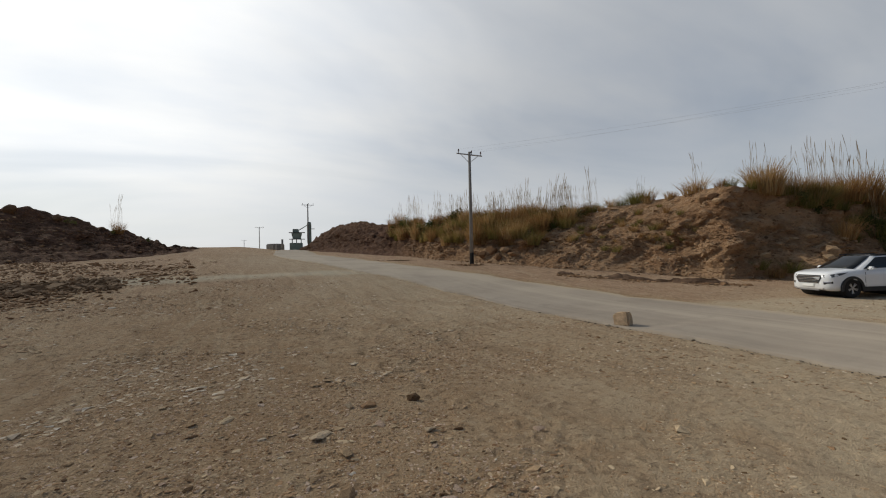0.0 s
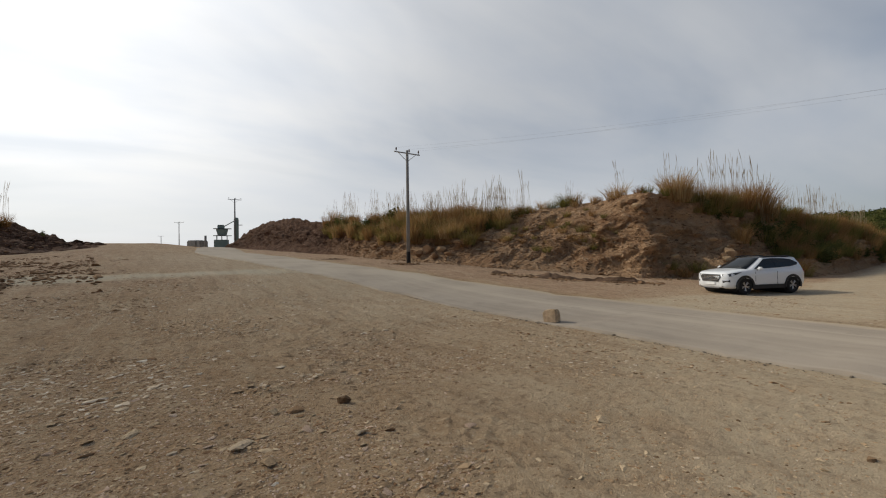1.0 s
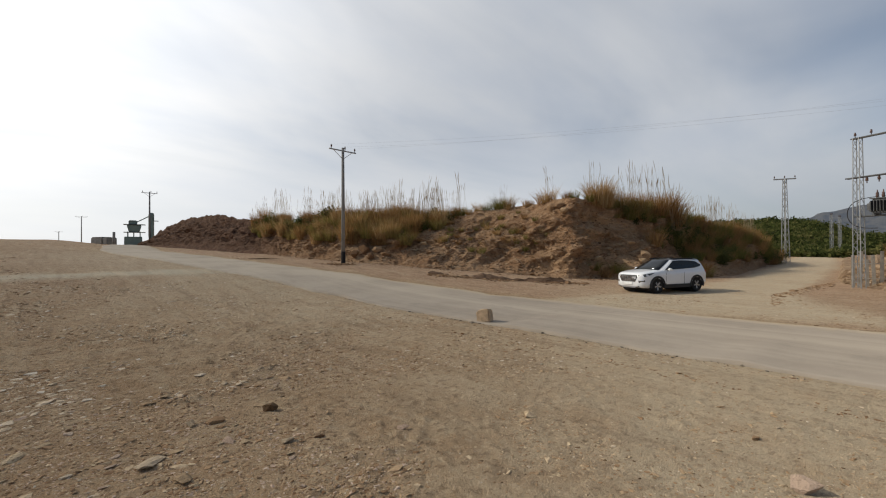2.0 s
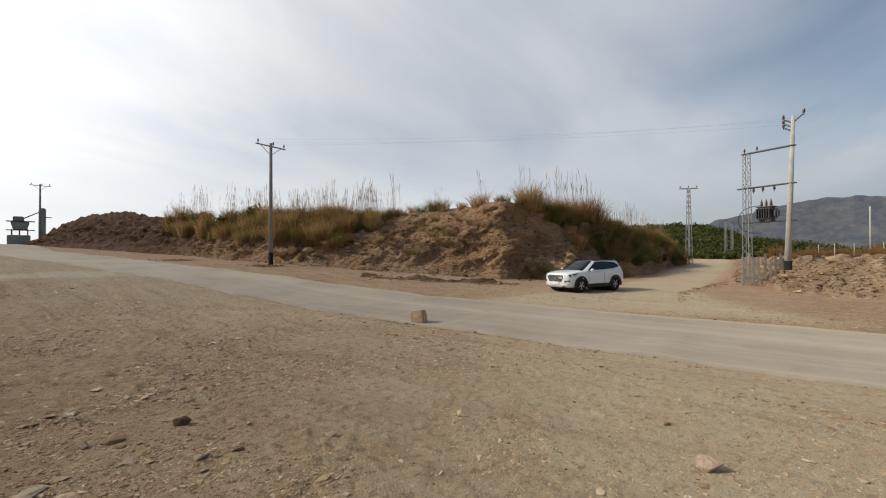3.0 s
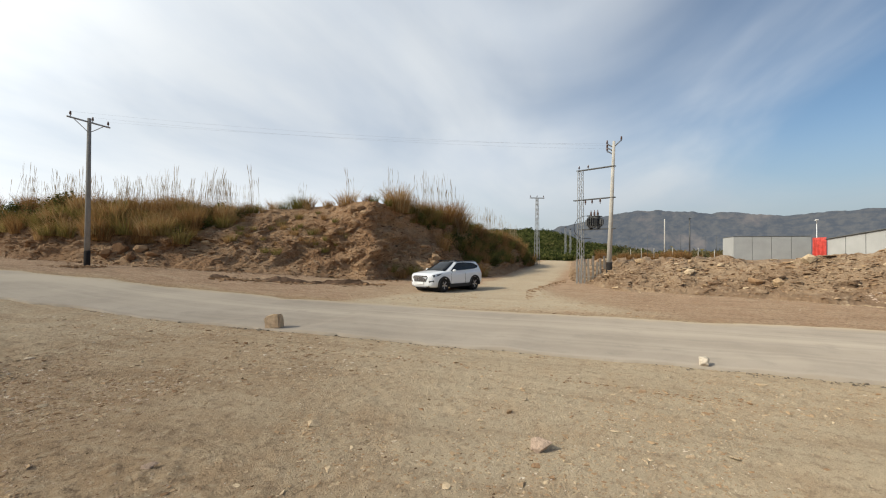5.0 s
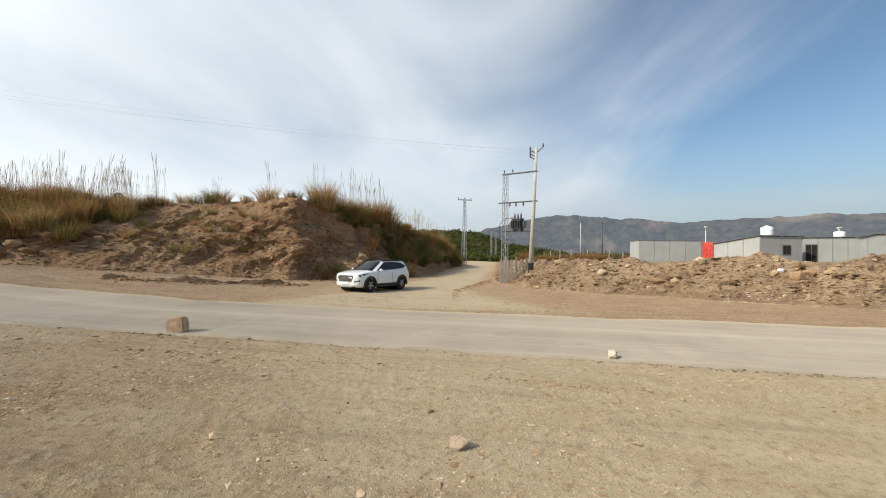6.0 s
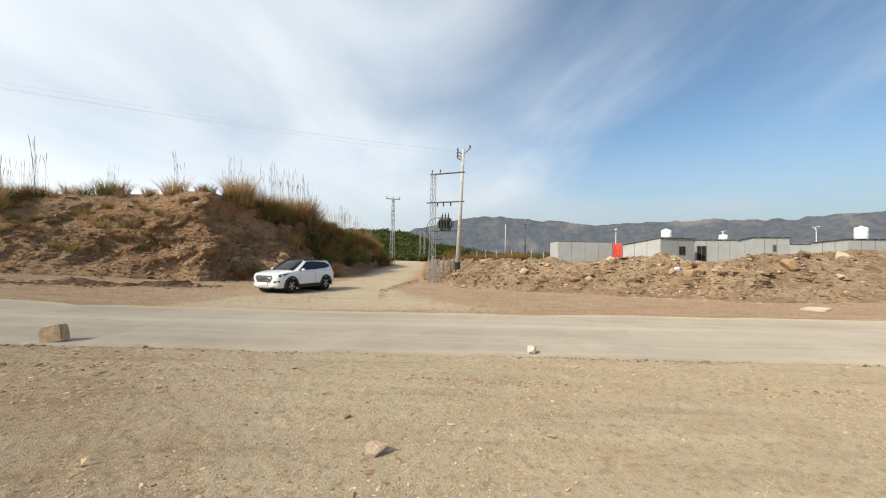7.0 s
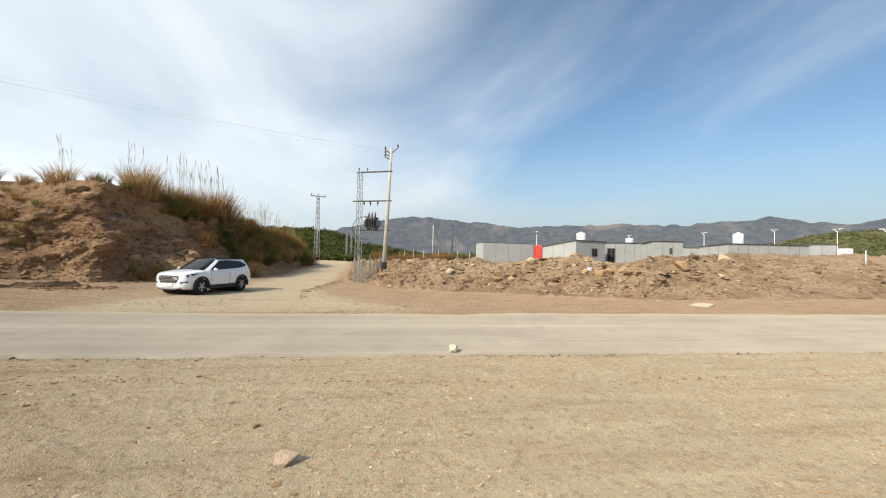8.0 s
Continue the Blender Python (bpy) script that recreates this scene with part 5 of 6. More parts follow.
p = strewn(260, 91, (-54, 10), (3.2, 14), 0.9, 1.2)
scatter("gravel", SHALE, p, np.exp(np.random.default_rng(92).normal(-2.55, 0.4, len(p))), MAT["stone"], "flat tan stones lying over dry gravel", 93, (0.7, 1.2))
p = strewn(105, 21, (-54, 10), (3.2, 14), 0.9, 1.0)
for x, y, z in p:
    put_stone(x, y, z, float(np.exp(rng.normal(-2.45, 0.4))), ("stone", "pink_stone", "stone", "pale_stone", "stone")[int(rng.integers(5))], "angular loose stone lying on dry gravel", "stones on the ground", squash=0.42)
p = strewn(115, 90, (-48, -2), (3.2, 8.5), 1.0, 1.8)
for x, y, z in p:
    put_stone(x, y, z, float(np.exp(rng.normal(-2.35, 0.4))), ("stone", "pink_stone", "stone", "dark_stone")[int(rng.integers(4))], "flat broken piece of stone on gravel", "stones on the ground", squash=0.4, sink=0.08)
p = strewn(60, 22, (10, 118), (4, 24), 0.8, 0.8)
for x, y, z in p:
    put_stone(x, y, z, float(np.exp(rng.normal(-2.5, 0.35))), ("stone", "pale_stone", "stone")[int(rng.integers(3))], "small loose stone lying on pale soil", "stones on the ground", squash=0.7)

# broken asphalt along the near edge
s_ = r.uniform(-34, 22, 2600)
s_ = s_[value2(s_ * 0.6, s_ * 0, 12) + r.uniform(-0.2, 0.2, 2600) > 0.48]
q_ = centre(s_)[0] - centre(s_)[1] + r.normal(-0.04, 0.08, len(s_))
x_, y_ = EX + s_ * DIRX + q_ * NX, EY + s_ * DIRY + q_ * NY
scatter("road_chippings", GRIT, np.stack([x_, y_, lie(x_, y_) + 0.01], -1), np.exp(r.normal(-3.35, 0.55, len(s_))), MAT["asphalt"], "dark broken bits of asphalt along the road edge", 18)

# clods fallen in front of the banks, and along the windrow
def fallen(rows, spread, n, seed, mean, mat, label):
    r = np.random.default_rng(seed)
    k = np.array(rows, float)
    a = r.uniform(k[0, 0], k[-1, 0], n)
    d = np.interp(a, k[:, 0], k[:, 1]) - np.abs(r.normal(0, spread, n)) + 0.3
    x, y = EX + d * np.sin(np.radians(a)), EY + d * np.cos(np.radians(a))
    scatter("rubble", GRIT, np.stack([x, y, lie(x, y)], -1), np.exp(r.normal(mean, 0.5, n)), MAT[mat], label, seed + 1, (0.3, 0.7))


fallen([(-58, 25), (-49, 25), (-45, 27), (-41, 29), (-37.5, 32), (-34, 38)], 2.4, 1500, 201, -2.1, "clod", "brown shale bits fallen below the slope")
fallen([(-16, 56), (-9, 46), (-5, 38.5), (1, 34), (13, 31), (25, 31), (33, 30), (40, 32.5), (45, 36)], 0.7, 1900, 203, -1.85, "clod", "clods fallen at the foot of the cut bank")
fallen([(52.2, 24.0), (53.4, 26.4), (54.8, 29.5), (56.0, 32.5), (57.4, 36)], 2.2, 500, 209, -2.1, "clod", "brown clods tipped beside the dirt track")
fallen([(60, 30), (64, 26), (78, 25), (90, 24.5), (99, 26), (105, 29), (114, 39)], 0.6, 1200, 205, -2.3, "stone", "stones rolled out from the spoil")
s_ = r.uniform(-16, 8, 800)
s_ = s_[value2(s_ * 0.8, s_ * 0, 9) > 0.52]
q_ = 7.0 + 0.25 * np.sin(s_ * 0.35) + r.normal(0, 0.10, len(s_))
x_, y_ = EX + s_ * DIRX + q_ * NX, EY + s_ * DIRY + q_ * NY
scatter("gravel", GRIT, np.stack([x_, y_, lie(x_, y_)], -1), np.exp(r.normal(-3.0, 0.55, len(s_))), MAT["clod"], "brown clods in the windrow beside the road", 207)

# the squared block at the road edge
bm = bmesh.new()
box(bm, (-0.22, -0.15, 0), (0.22, 0.15, 0.42), 0.04)
bmesh.ops.subdivide_edges(bm, edges=bm.edges[:], cuts=3, use_grid_fill=True)
for v in bm.verts:
    n = noise.noise_vector(v.co * 5) * 0.035 + noise.noise_vector(v.co * 17) * 0.008
    v.co += n + Vector((0, 0, 0.07 * v.co.x * (v.co.z > 0.2)))
block = part("stone_block", bm, MAT["block"], None)
block.matrix_world = pose(0.97, 13.48, lie(0.97, 13.48) + 0.01, 0, -5, -44) @ Matrix.Scale(0.9, 4)
tagged(block, "rough brown squared stone block at the road edge", "stone block")

# ---- rocks and rubble on the banks ----
def tree_of(grid):
    rows, cols = grid.shape[:2]
    return BVHTree.FromPolygons(grid.reshape(-1, 3).tolist(), grid_faces(rows, cols).tolist())


BANK, TERRACE, KNOLL = tree_of(bank_grid), tree_of(terrace_grid), tree_of(knoll_grid)


def along_sight(az, el, tree):
    a, e = radians(az), radians(el)
    hit = tree.ray_cast(Vector((EX, EY, 2.0)), Vector((math.sin(a) * math.cos(e), math.cos(a) * math.cos(e), math.sin(e))))
    return hit[0]


def face_points(n, az, el, tree, seed):
    r = np.random.default_rng(seed)
    out = []
    for _ in range(n):
        hit = along_sight(r.uniform(*az), el[0] + (el[1] - el[0]) * r.uniform() ** 0.8, tree)
        if hit is not None:
            out.append(tuple(hit))
    return out


for az, el, s, m, label in ((71.4, -2.2, 0.8, "stone", "tan rock jutting from the spoil"), (77.6, -3.0, 1.0, "stone", "wedge shaped tan rock on the spoil"), (99.5, -0.75, 1.25, "stone", "large pale angular boulder on the spoil"),
                            (93.2, -1.3, 0.9, "stone", "flat brown slab of rock on the spoil"), (91.5, -1.6, 0.8, "stone", "flat tan slab of rock on the spoil"), (82.0, -0.5, 0.9, "stone", "brown rock on the terrace edge"),
                            (66.0, -0.9, 0.8, "stone", "tan rock on the terrace edge"), (103.5, 0.2, 1.2, "stone", "brown rock on the terrace edge"), (62.0, -1.0, 0.9, "stone", "tan rock beside the pole")):
    p = along_sight(az, el, TERRACE)
    if p is not None:
        put_stone(p.x, p.y, p.z, s, m, label, "rocks on the spoil terrace", "rock", 1.0, 0.1)
for p in face_points(50, (60, 106), (-3.6, 0.6), TERRACE, 31):
    put_stone(*p, float(np.exp(rng.normal(-1.0, 0.42))), ("stone", "stone", "stone")[int(rng.integers(3))], "angular tan rock half buried in the spoil", "rocks on the spoil terrace", "rock", 0.9, 0.15)
scatter("rubble", GRIT, face_points(6500, (57, 120), (-4.4, 0.9), TERRACE, 32), np.exp(np.random.default_rng(33).normal(-2.0, 0.6, 6500)), MAT["spoil_clod"], "reddish brown rubble and clods over the spoil", 34)
scatter("rubble", GRIT, face_points(110, (86, 94), (-4.3, -3.4), TERRACE, 35), np.exp(np.random.default_rng(36).normal(-2.0, 0.5, 110)), MAT["pink_stone"], "pale broken stones along the foot of the spoil", 37)
scatter("rubble", GRIT, face_points(1200, (58, 104), (-4.4, 0.6), TERRACE, 38), np.exp(np.random.default_rng(39).normal(-2.0, 0.55, 1200)), MAT["stone"], "tan broken stones turned up in the spoil", 40)
for p in face_points(45, (-6, 46), (-2.8, 5.0), BANK, 41):
    put_stone(*p, float(np.exp(rng.normal(-0.85, 0.4))), ("stone", "clod", "clod")[int(rng.integers(3))], "angular stone sticking out of the cut bank", "rocks in the cut bank", "rock", 0.9, 0.2)
for az, el, s in ((3.5, 0.2, 1.3), (5.2, 0.3, 1.2), (4.3, -0.6, 1.0), (6.3, -0.3, 1.1), (2.2, -0.2, 0.9), (28.8, 5.7, 1.1), (29.8, 5.9, 1.0), (30.3, 5.3, 0.9)):
    p = along_sight(az, el, BANK)
    if p is not None:
        put_stone(p.x, p.y, p.z, s, "clod", "large brown boulder at the foot of the bank" if el < 5 else "pale rock at the top of the bank", "rocks in the cut bank", "rock", 0.9, 0.1)
for p in face_points(46, (33.5, 46), (-3.2, 3.4), BANK, 48):
    put_stone(*p, float(np.exp(rng.normal(-0.75, 0.4))), ("clod", "dark_stone", "clod")[int(rng.integers(3))], "blocky brown rock jutting from the shaded bank", "rocks in the cut bank", "rock", 0.9, 0.22)
scatter("rubble", GRIT, face_points(6500, (-8, 52), (-3.6, 6.6), BANK, 42), np.exp(np.random.default_rng(43).normal(-2.0, 0.6, 6500)), MAT["clod"], "brown clods and stones over the cut bank", 44)
scatter("rubble", GRIT, face_points(3600, (-8, 48), (-3.8, 2.2), BANK, 45), np.exp(np.random.default_rng(46).normal(-1.65, 0.55, 3600)), MAT["clod"], "dark clods fallen down the cut bank", 47)
scatter("rubble", GRIT, face_points(1800, (-56, -32), (-2.8, 5.5), KNOLL, 51), np.exp(np.random.default_rng(52).normal(-1.8, 0.5, 1800)), MAT["clod"], "dark shale rubble over the slope", 53)
for p in face_points(40, (-55, -34), (-2.5, 5.0), KNOLL, 54):
    put_stone(*p, float(np.exp(rng.normal(-1.0, 0.4))), ("clod", "dark_stone")[int(rng.integers(2))], "dark slab of shale on the slope", "rocks on the rubble slope", "rock", 0.7, 0.1)
for az, el, s in ((-48.8, 5.4, 1.5), (-42.0, 4.0, 0.7), (-37.8, 2.9, 0.9), (-45.5, 4.8, 1.1)):
    p = along_sight(az, el - 0.5, KNOLL)
    if p is not None:
        put_stone(p.x, p.y, p.z, s, "dark_stone", "dark boulder on the crest of the slope", "rocks on the rubble slope", "rock", 0.9, 0.0)
for _ in range(150):
    az = rng.uniform(-57, -31)
    hit = along_sight(az, rng.uniform(-2.6, 4.6), KNOLL)
    if hit is None or rng.uniform() < 0.35:
        d = float(np.interp(az, [-58, -49, -45, -41, -37.5, -34, -31], [25, 25, 27, 29, 32, 38, 42])) - abs(rng.normal(0, 4.0))
        x, y, _z = polar(az, d)
        hit = (x, y, float(lie(x, y)))
    size = float(np.exp(rng.normal(-1.25, 0.4)))
    ob = new("rock", SHALE_DATA[int(rng.integers(len(SHALE_DATA)))])
    ob.matrix_world = Matrix.Translation((hit[0], hit[1], hit[2] + 0.02 * size)) @ Euler((rng.uniform(-.3, .3), rng.uniform(-.3, .3), rng.uniform(-0.5, 0.5) - radians(az))).to_matrix().to_4x4() @ Matrix.Diagonal((size * 1.5, size * 0.8, size * 0.9, 1))
    tagged(ob, "flat angular slab of brown shale on the slope", "rock", "rocks on the rubble slope")
scatter("rubble", SHALE, face_points(2600, (-57, -31), (-3.0, 5.0), KNOLL, 80), np.exp(np.random.default_rng(81).normal(-1.8, 0.5, 2600)), MAT["clod"], "broken flat shale over the slope", 82, (0.6, 1.1))
p = strewn(1100, 83, (-57, -30), (17, 31), 0.7, 1.6)
scatter("rubble", SHALE, p, np.exp(np.random.default_rng(84).normal(-2.0, 0.5, len(p))), MAT["clod"], "slabs of brown shale below the slope", 85, (0.6, 1.1))
r = np.random.default_rng(86)
az_, d_ = r.uniform(-57, -34, 3600), r.uniform(21, 46, 3600)
thick = fbm(az_ * 0.25, d_ * 0.22, 87, 3) + r.uniform(-0.4, 0.4, 3600) + 0.35 * step(-az_, 40, 47) > 0.05
pts = [polar(a, d) for a, d in zip(az_[thick], d_[thick])]
scatter("rubble", SHALE, [(x, y, float(lie(x, y)) + 0.03) for x, y, _ in pts], np.exp(r.normal(-1.6, 0.5, len(pts))), MAT["clod"], "broken brown shale over the plain below the slope", 88, (0.8, 1.6))
az_, d_ = r.uniform(-56, -41, 900), r.normal(26, 1.1, 900)
pts = [polar(a, d) for a, d in zip(az_, d_)]
scatter("rubble", SHALE, [(x, y, float(lie(x, y)) + 0.05) for x, y, _ in pts], np.exp(r.normal(-1.1, 0.45, 900)), MAT["dark_stone"], "dark ledge of broken shale in the ground", 89, (0.9, 1.8))
# flat shale strewn below the slope
p = strewn(1500, 55, (-58, -24), (14, 27), 1.0, 1.6)
scatter("rubble", GRIT, p, np.exp(np.random.default_rng(56).normal(-2.45, 0.5, len(p))), MAT["clod"], "flat dark shale strewn below the slope", 57, (0.25, 0.5))
p = strewn(900, 58, (-58, -20), (13, 26), 1.0, 1.6)
scatter("rubble", GRIT, p, np.exp(np.random.default_rng(59).normal(-2.2, 0.5, len(p))), MAT["stone"], "flat brown shale strewn below the slope", 60, (0.25, 0.5))
# a dug line of dark clods along the shoulder, and a small heap at the pole's foot
r = np.random.default_rng(61)
az_ = r.uniform(11, 33, 2600)
az_ = az_[value2(az_ * 0.9, az_ * 0, 5) + r.uniform(-0.25, 0.25, 2600) > 0.42]
d_ = np.interp(az_, [11, 20, 27, 33], [27.2, 26.2, 25.6, 26.0]) + r.normal(0, 0.16, len(az_)) * (1 + 3 * (r.uniform(0, 1, len(az_)) > 0.8))
pts = [polar(a, d) for a, d in zip(az_, d_)]
scatter("rubble", GRIT, [(x, y, lie(x, y) + 0.02) for x, y, _ in pts], np.exp(r.normal(-2.0, 0.5, len(pts))), MAT["clod"], "dark clods along a dug line beside the road", 62)
pts = [(-2.9 + r.normal(0, 0.55), 33.4 + r.normal(0, 0.3)) for _ in range(220)]
scatter("rubble", GRIT, [(x, y, lie(x, y) + 0.04) for x, y in pts], np.exp(r.normal(-1.7, 0.4, 220)), MAT["clod"], "dark clods heaped at the foot of the pole", 63)
pts = [polar(-9.2 + r.normal(0, 1.0), 36 + r.normal(0, 0.15)) for _ in range(120)]
scatter("rubble", GRIT, [(x, y, lie(x, y) + 0.04) for x, y, _ in pts], np.exp(r.normal(-1.8, 0.3, 120)), MAT["dark_stone"], "dark clods lying on the road shoulder", 64)
# pale slab on the far shoulder
x, y, _ = polar(101.6, 23.5)
bm = bmesh.new()
box(bm, (-0.85, -0.4, -0.03), (0.85, 0.4, 0.05), 0.02)
slab = part("concrete_slab", bm, MAT["pale_dust"], None)
slab.matrix_world = pose(x, y, lie(x, y) - 0.005, 0, 0, -20)
tagged(slab, "thin pale concrete slab lying on the shoulder", "concrete slab")


# ---- grass and shrubs ----
def ribbons(seed, count, spread, height, lean, width, droop=0.35, segs=3, base=0.0):
    """Curved tapering blades as strips; vertices and faces."""
    r = np.random.default_rng(seed)
    vs, fs = [], []
    for _ in range(count):
        a, b = r.uniform(0, 2 * math.pi), r.uniform(0, 2 * math.pi)
        rad_ = spread * math.sqrt(r.uniform())
        x0, y0 = rad_ * math.cos(a), rad_ * math.sin(a)
        h = height * r.uniform(0.55, 1.0)
        out = lean * r.uniform(0.2, 1.0) * (0.4 + 0.6 * rad_ / max(spread, 1e-3))
        dx, dy = math.cos(a) * out + r.normal(0, 0.1) * h, math.sin(a) * out + r.normal(0, 0.1) * h
        w = width * r.uniform(0.6, 1.2)
        n = len(vs)
        for k in range(segs + 1):
            t = k / segs
            z = base + h * (t - droop * t * t * r.uniform(0.3, 1.0))
            ww = w * (1 - 0.85 * t) / 2
            vs.append((x0 + dx * t ** 1.6 - math.sin(b) * ww, y0 + dy * t ** 1.6 + math.cos(b) * ww, z))
            vs.append((x0 + dx * t ** 1.6 + math.sin(b) * ww, y0 + dy * t ** 1.6 - math.cos(b) * ww, z))
        fs += [(n + 2 * k, n + 2 * k + 1, n + 2 * k + 3, n + 2 * k + 2) for k in range(segs)]
    return vs, fs


def stalks(seed, count, spread, height, lean):
    """Thin stems that end in feathery plumes."""
    r = np.random.default_rng(seed)
    vs, fs = [], []
    for _ in range(count):
        a = r.uniform(0, 2 * math.pi)
        x0, y0 = spread * r.normal(0, 0.5), spread * r.normal(0, 0.5)
        h = height * r.uniform(0.6, 1.0)
        dx, dy = lean * math.cos(a) * r.uniform(0.1, 1) * h, lean * math.sin(a) * r.uniform(0.1, 1) * h
        n = len(vs)
        levels = ((0, 0.006), (0.45, 0.005), (0.80, 0.005), (0.85, 0.012), (0.93, 0.013), (1.0, 0.003))
        for b in (r.uniform(0, 3.14),):
            for t, w in levels:
                x, y, z = x0 + dx * t ** 2, y0 + dy * t ** 2, h * t
                vs += [(x - math.cos(b) * w, y - math.sin(b) * w, z), (x + math.cos(b) * w, y + math.sin(b) * w, z)]
            fs += [(n + 2 * k, n + 2 * k + 1, n + 2 * k + 3, n + 2 * k + 2) for k in range(len(levels) - 1)]
    return vs, fs


def pure(name, geo, mat):
    me = bpy.data.meshes.new(name)
    me.from_pydata(geo[0], [], geo[1])
    me.materials.append(mat)
    me.update()
    return me


TALL = [pure("grass_clump", ribbons(500 + k, 260, 0.45, 1.75, 0.75, 0.030), MAT["dry_grass"]) for k in range(4)]
OLIVE = [pure("grass_clump", ribbons(520 + k, 260, 0.50, 1.35, 0.85, 0.032), MAT["olive_grass"]) for k in range(3)]
TUFT = [pure("grass_tuft", ribbons(540 + k, 150, 0.28, 0.75, 0.55, 0.022), MAT["olive_grass" if k % 2 == 0 else "dry_grass"]) for k in range(4)]
STEM = [pure("plume", stalks(560 + k, 15, 0.6, 3.3, 0.14), MAT["plume"]) for k in range(4)]


def leaves(seed, radius, count, size):
    """A loose crown: small leaf faces gathered in uneven clusters."""
    r = np.random.default_rng(seed)
    vs, fs = [], []
    heads = [(r.normal(0, 0.45, 3) * (radius, radius, radius * 0.5) + (0, 0, radius * 0.55), radius * r.uniform(0.25, 0.5)) for _ in range(9)]
    for _ in range(count):
        c, k = heads[int(r.integers(9))]
        p = c + r.normal(0, 0.5, 3) * k
        p[2] = max(p[2], 0.02)
        u, v = r.normal(size=3), r.normal(size=3)
        u = u / np.linalg.norm(u) * size * r.uniform(0.6, 1.3)
        v = v / np.linalg.norm(v) * size * r.uniform(0.3, 0.7)
        n = len(vs)
        vs += [tuple(p - u), tuple(p + v), tuple(p + u), tuple(p - v)]
        fs.append((n, n + 1, n + 2, n + 3))
    return vs, fs


BUSH = [pure("shrub", leaves(600 + k, 0.8, 520, 0.085), MAT["leaf"]) for k in range(3)]
rng = np.random.default_rng(9)


def plant(data, p, scale, label, category, group, name, stem=False, stem_size=0.72):
    ob = new(name, data)
    ob.matrix_world = Matrix.Translation((p[0], p[1], p[2] - 0.05)) @ Euler((rng.uniform(-.1, .1), rng.uniform(-.1, .1), rng.uniform(0, 6.28))).to_matrix().to_4x4() @ Matrix.Scale(scale, 4)
    tagged(ob, label, category, group)
    if stem:
        st = new("plume", STEM[int(rng.integers(len(STEM)))])
        st.parent = ob
        st["label"] = "pale feathery seed stalks"
        st.matrix_basis = Matrix.Scale(float(np.clip(rng.normal(stem_size, 0.2), 0.35, 1.7)) / scale, 4)
    return ob


def bank_at(az, share):
    """A point on the bank: share 0 to 1 from foot to crest, above 1 on the flat behind it."""
    j = int(np.clip(round((az - -23) / 0.12), 0, bank_grid.shape[1] - 1))
    k = 1 + share * 111 if share <= 1 else 112 + (share - 1) * 22
    return bank_grid[int(np.clip(round(k), 0, bank_grid.shape[0] - 1)), j]


def choose(kinds):
    return kinds[int(rng.integers(len(kinds)))]


G = "grass on the bank"
for _ in range(190):          # the overgrown stretch beyond the pole
    az, v = rng.uniform(-9.5, 14), rng.uniform(0.36, 1.16)
    if v < 0.36 + 0.30 * (az > 9) or (az < -6 and v < 0.5) or fbm(np.array(az * 0.55), np.array(v * 2.0), 91, 2) > 0.30:
        continue
    if rng.uniform() < 0.5:
        plant(choose(TALL), bank_at(az, v), rng.uniform(0.75, 1.4), "tall dry tan grass clump with pale stalks", "grass", G, "grass_clump", v > 0.75 and rng.uniform() < 0.9, 0.85)
    else:
        plant(choose(OLIVE), bank_at(az, v), rng.uniform(0.7, 1.25), "half green grass clump on the bank", "grass", G, "grass_clump")
for _ in range(46):           # stalks standing along the crest
    az = rng.uniform(-9, 17)
    plant(choose(TALL), bank_at(az, rng.uniform(0.97, 1.10)), rng.uniform(0.7, 1.2) * (0.7 if az > 11 else 1), "dry grass clump with tall feathery stalks", "grass", G, "grass_clump", True, 0.9)
for az, v, s in ((-5.4, 0.8, 1.0), (-3.5, 0.72, 0.9), (-1.8, 0.7, 0.8), (0.3, 0.75, 0.8), (11.6, 0.7, 0.8), (-4.5, 0.9, 1.1), (-1.0, 1.0, 1.5), (-2.6, 0.85, 1.0), (12.2, 0.92, 1.2), (15.5, 0.93, 0.8), (-7.5, 0.9, 1.0), (-6.2, 0.75, 1.2), (-8.2, 0.8, 1.3), (-7.0, 0.97, 1.2), (-5.0, 0.66, 1.1), (3.6, 0.9, 0.9), (5.2, 0.8, 0.9), (9.0, 0.62, 0.7), (37.5, 0.95, 0.9), (38.8, 0.82, 0.8), (43, 0.9, 0.8), (1.5, 0.92, 0.7)):
    plant(choose(BUSH), bank_at(az, v), s, "small leafy green shrub growing in the grass", "shrub", "shrubs on the bank", "shrub")
for _ in range(44):           # sparse tufts over the bare cut
    az, v = rng.uniform(11, 29), rng.uniform(0.25, 1.0)
    plant(choose(TUFT), bank_at(az, v), rng.uniform(0.5, 1.1), "low dry grass tuft on bare earth", "grass", G, "grass_tuft")
for az, s in ((15.2, 1.3), (16.5, 1.6), (17.6, 1.2), (19.0, 1.5), (20.2, 1.3), (21.6, 1.9), (22.4, 2.1), (23.2, 1.8), (26.0, 1.0), (27.6, 1.7), (28.3, 2.0), (30.6, 1.1), (31.6, 1.2)):
    plant(choose(TUFT), bank_at(az, 1.03), s, "rounded dry grass tuft on the crest", "grass", G, "grass_tuft", az in (22.4, 28.3), 0.75)
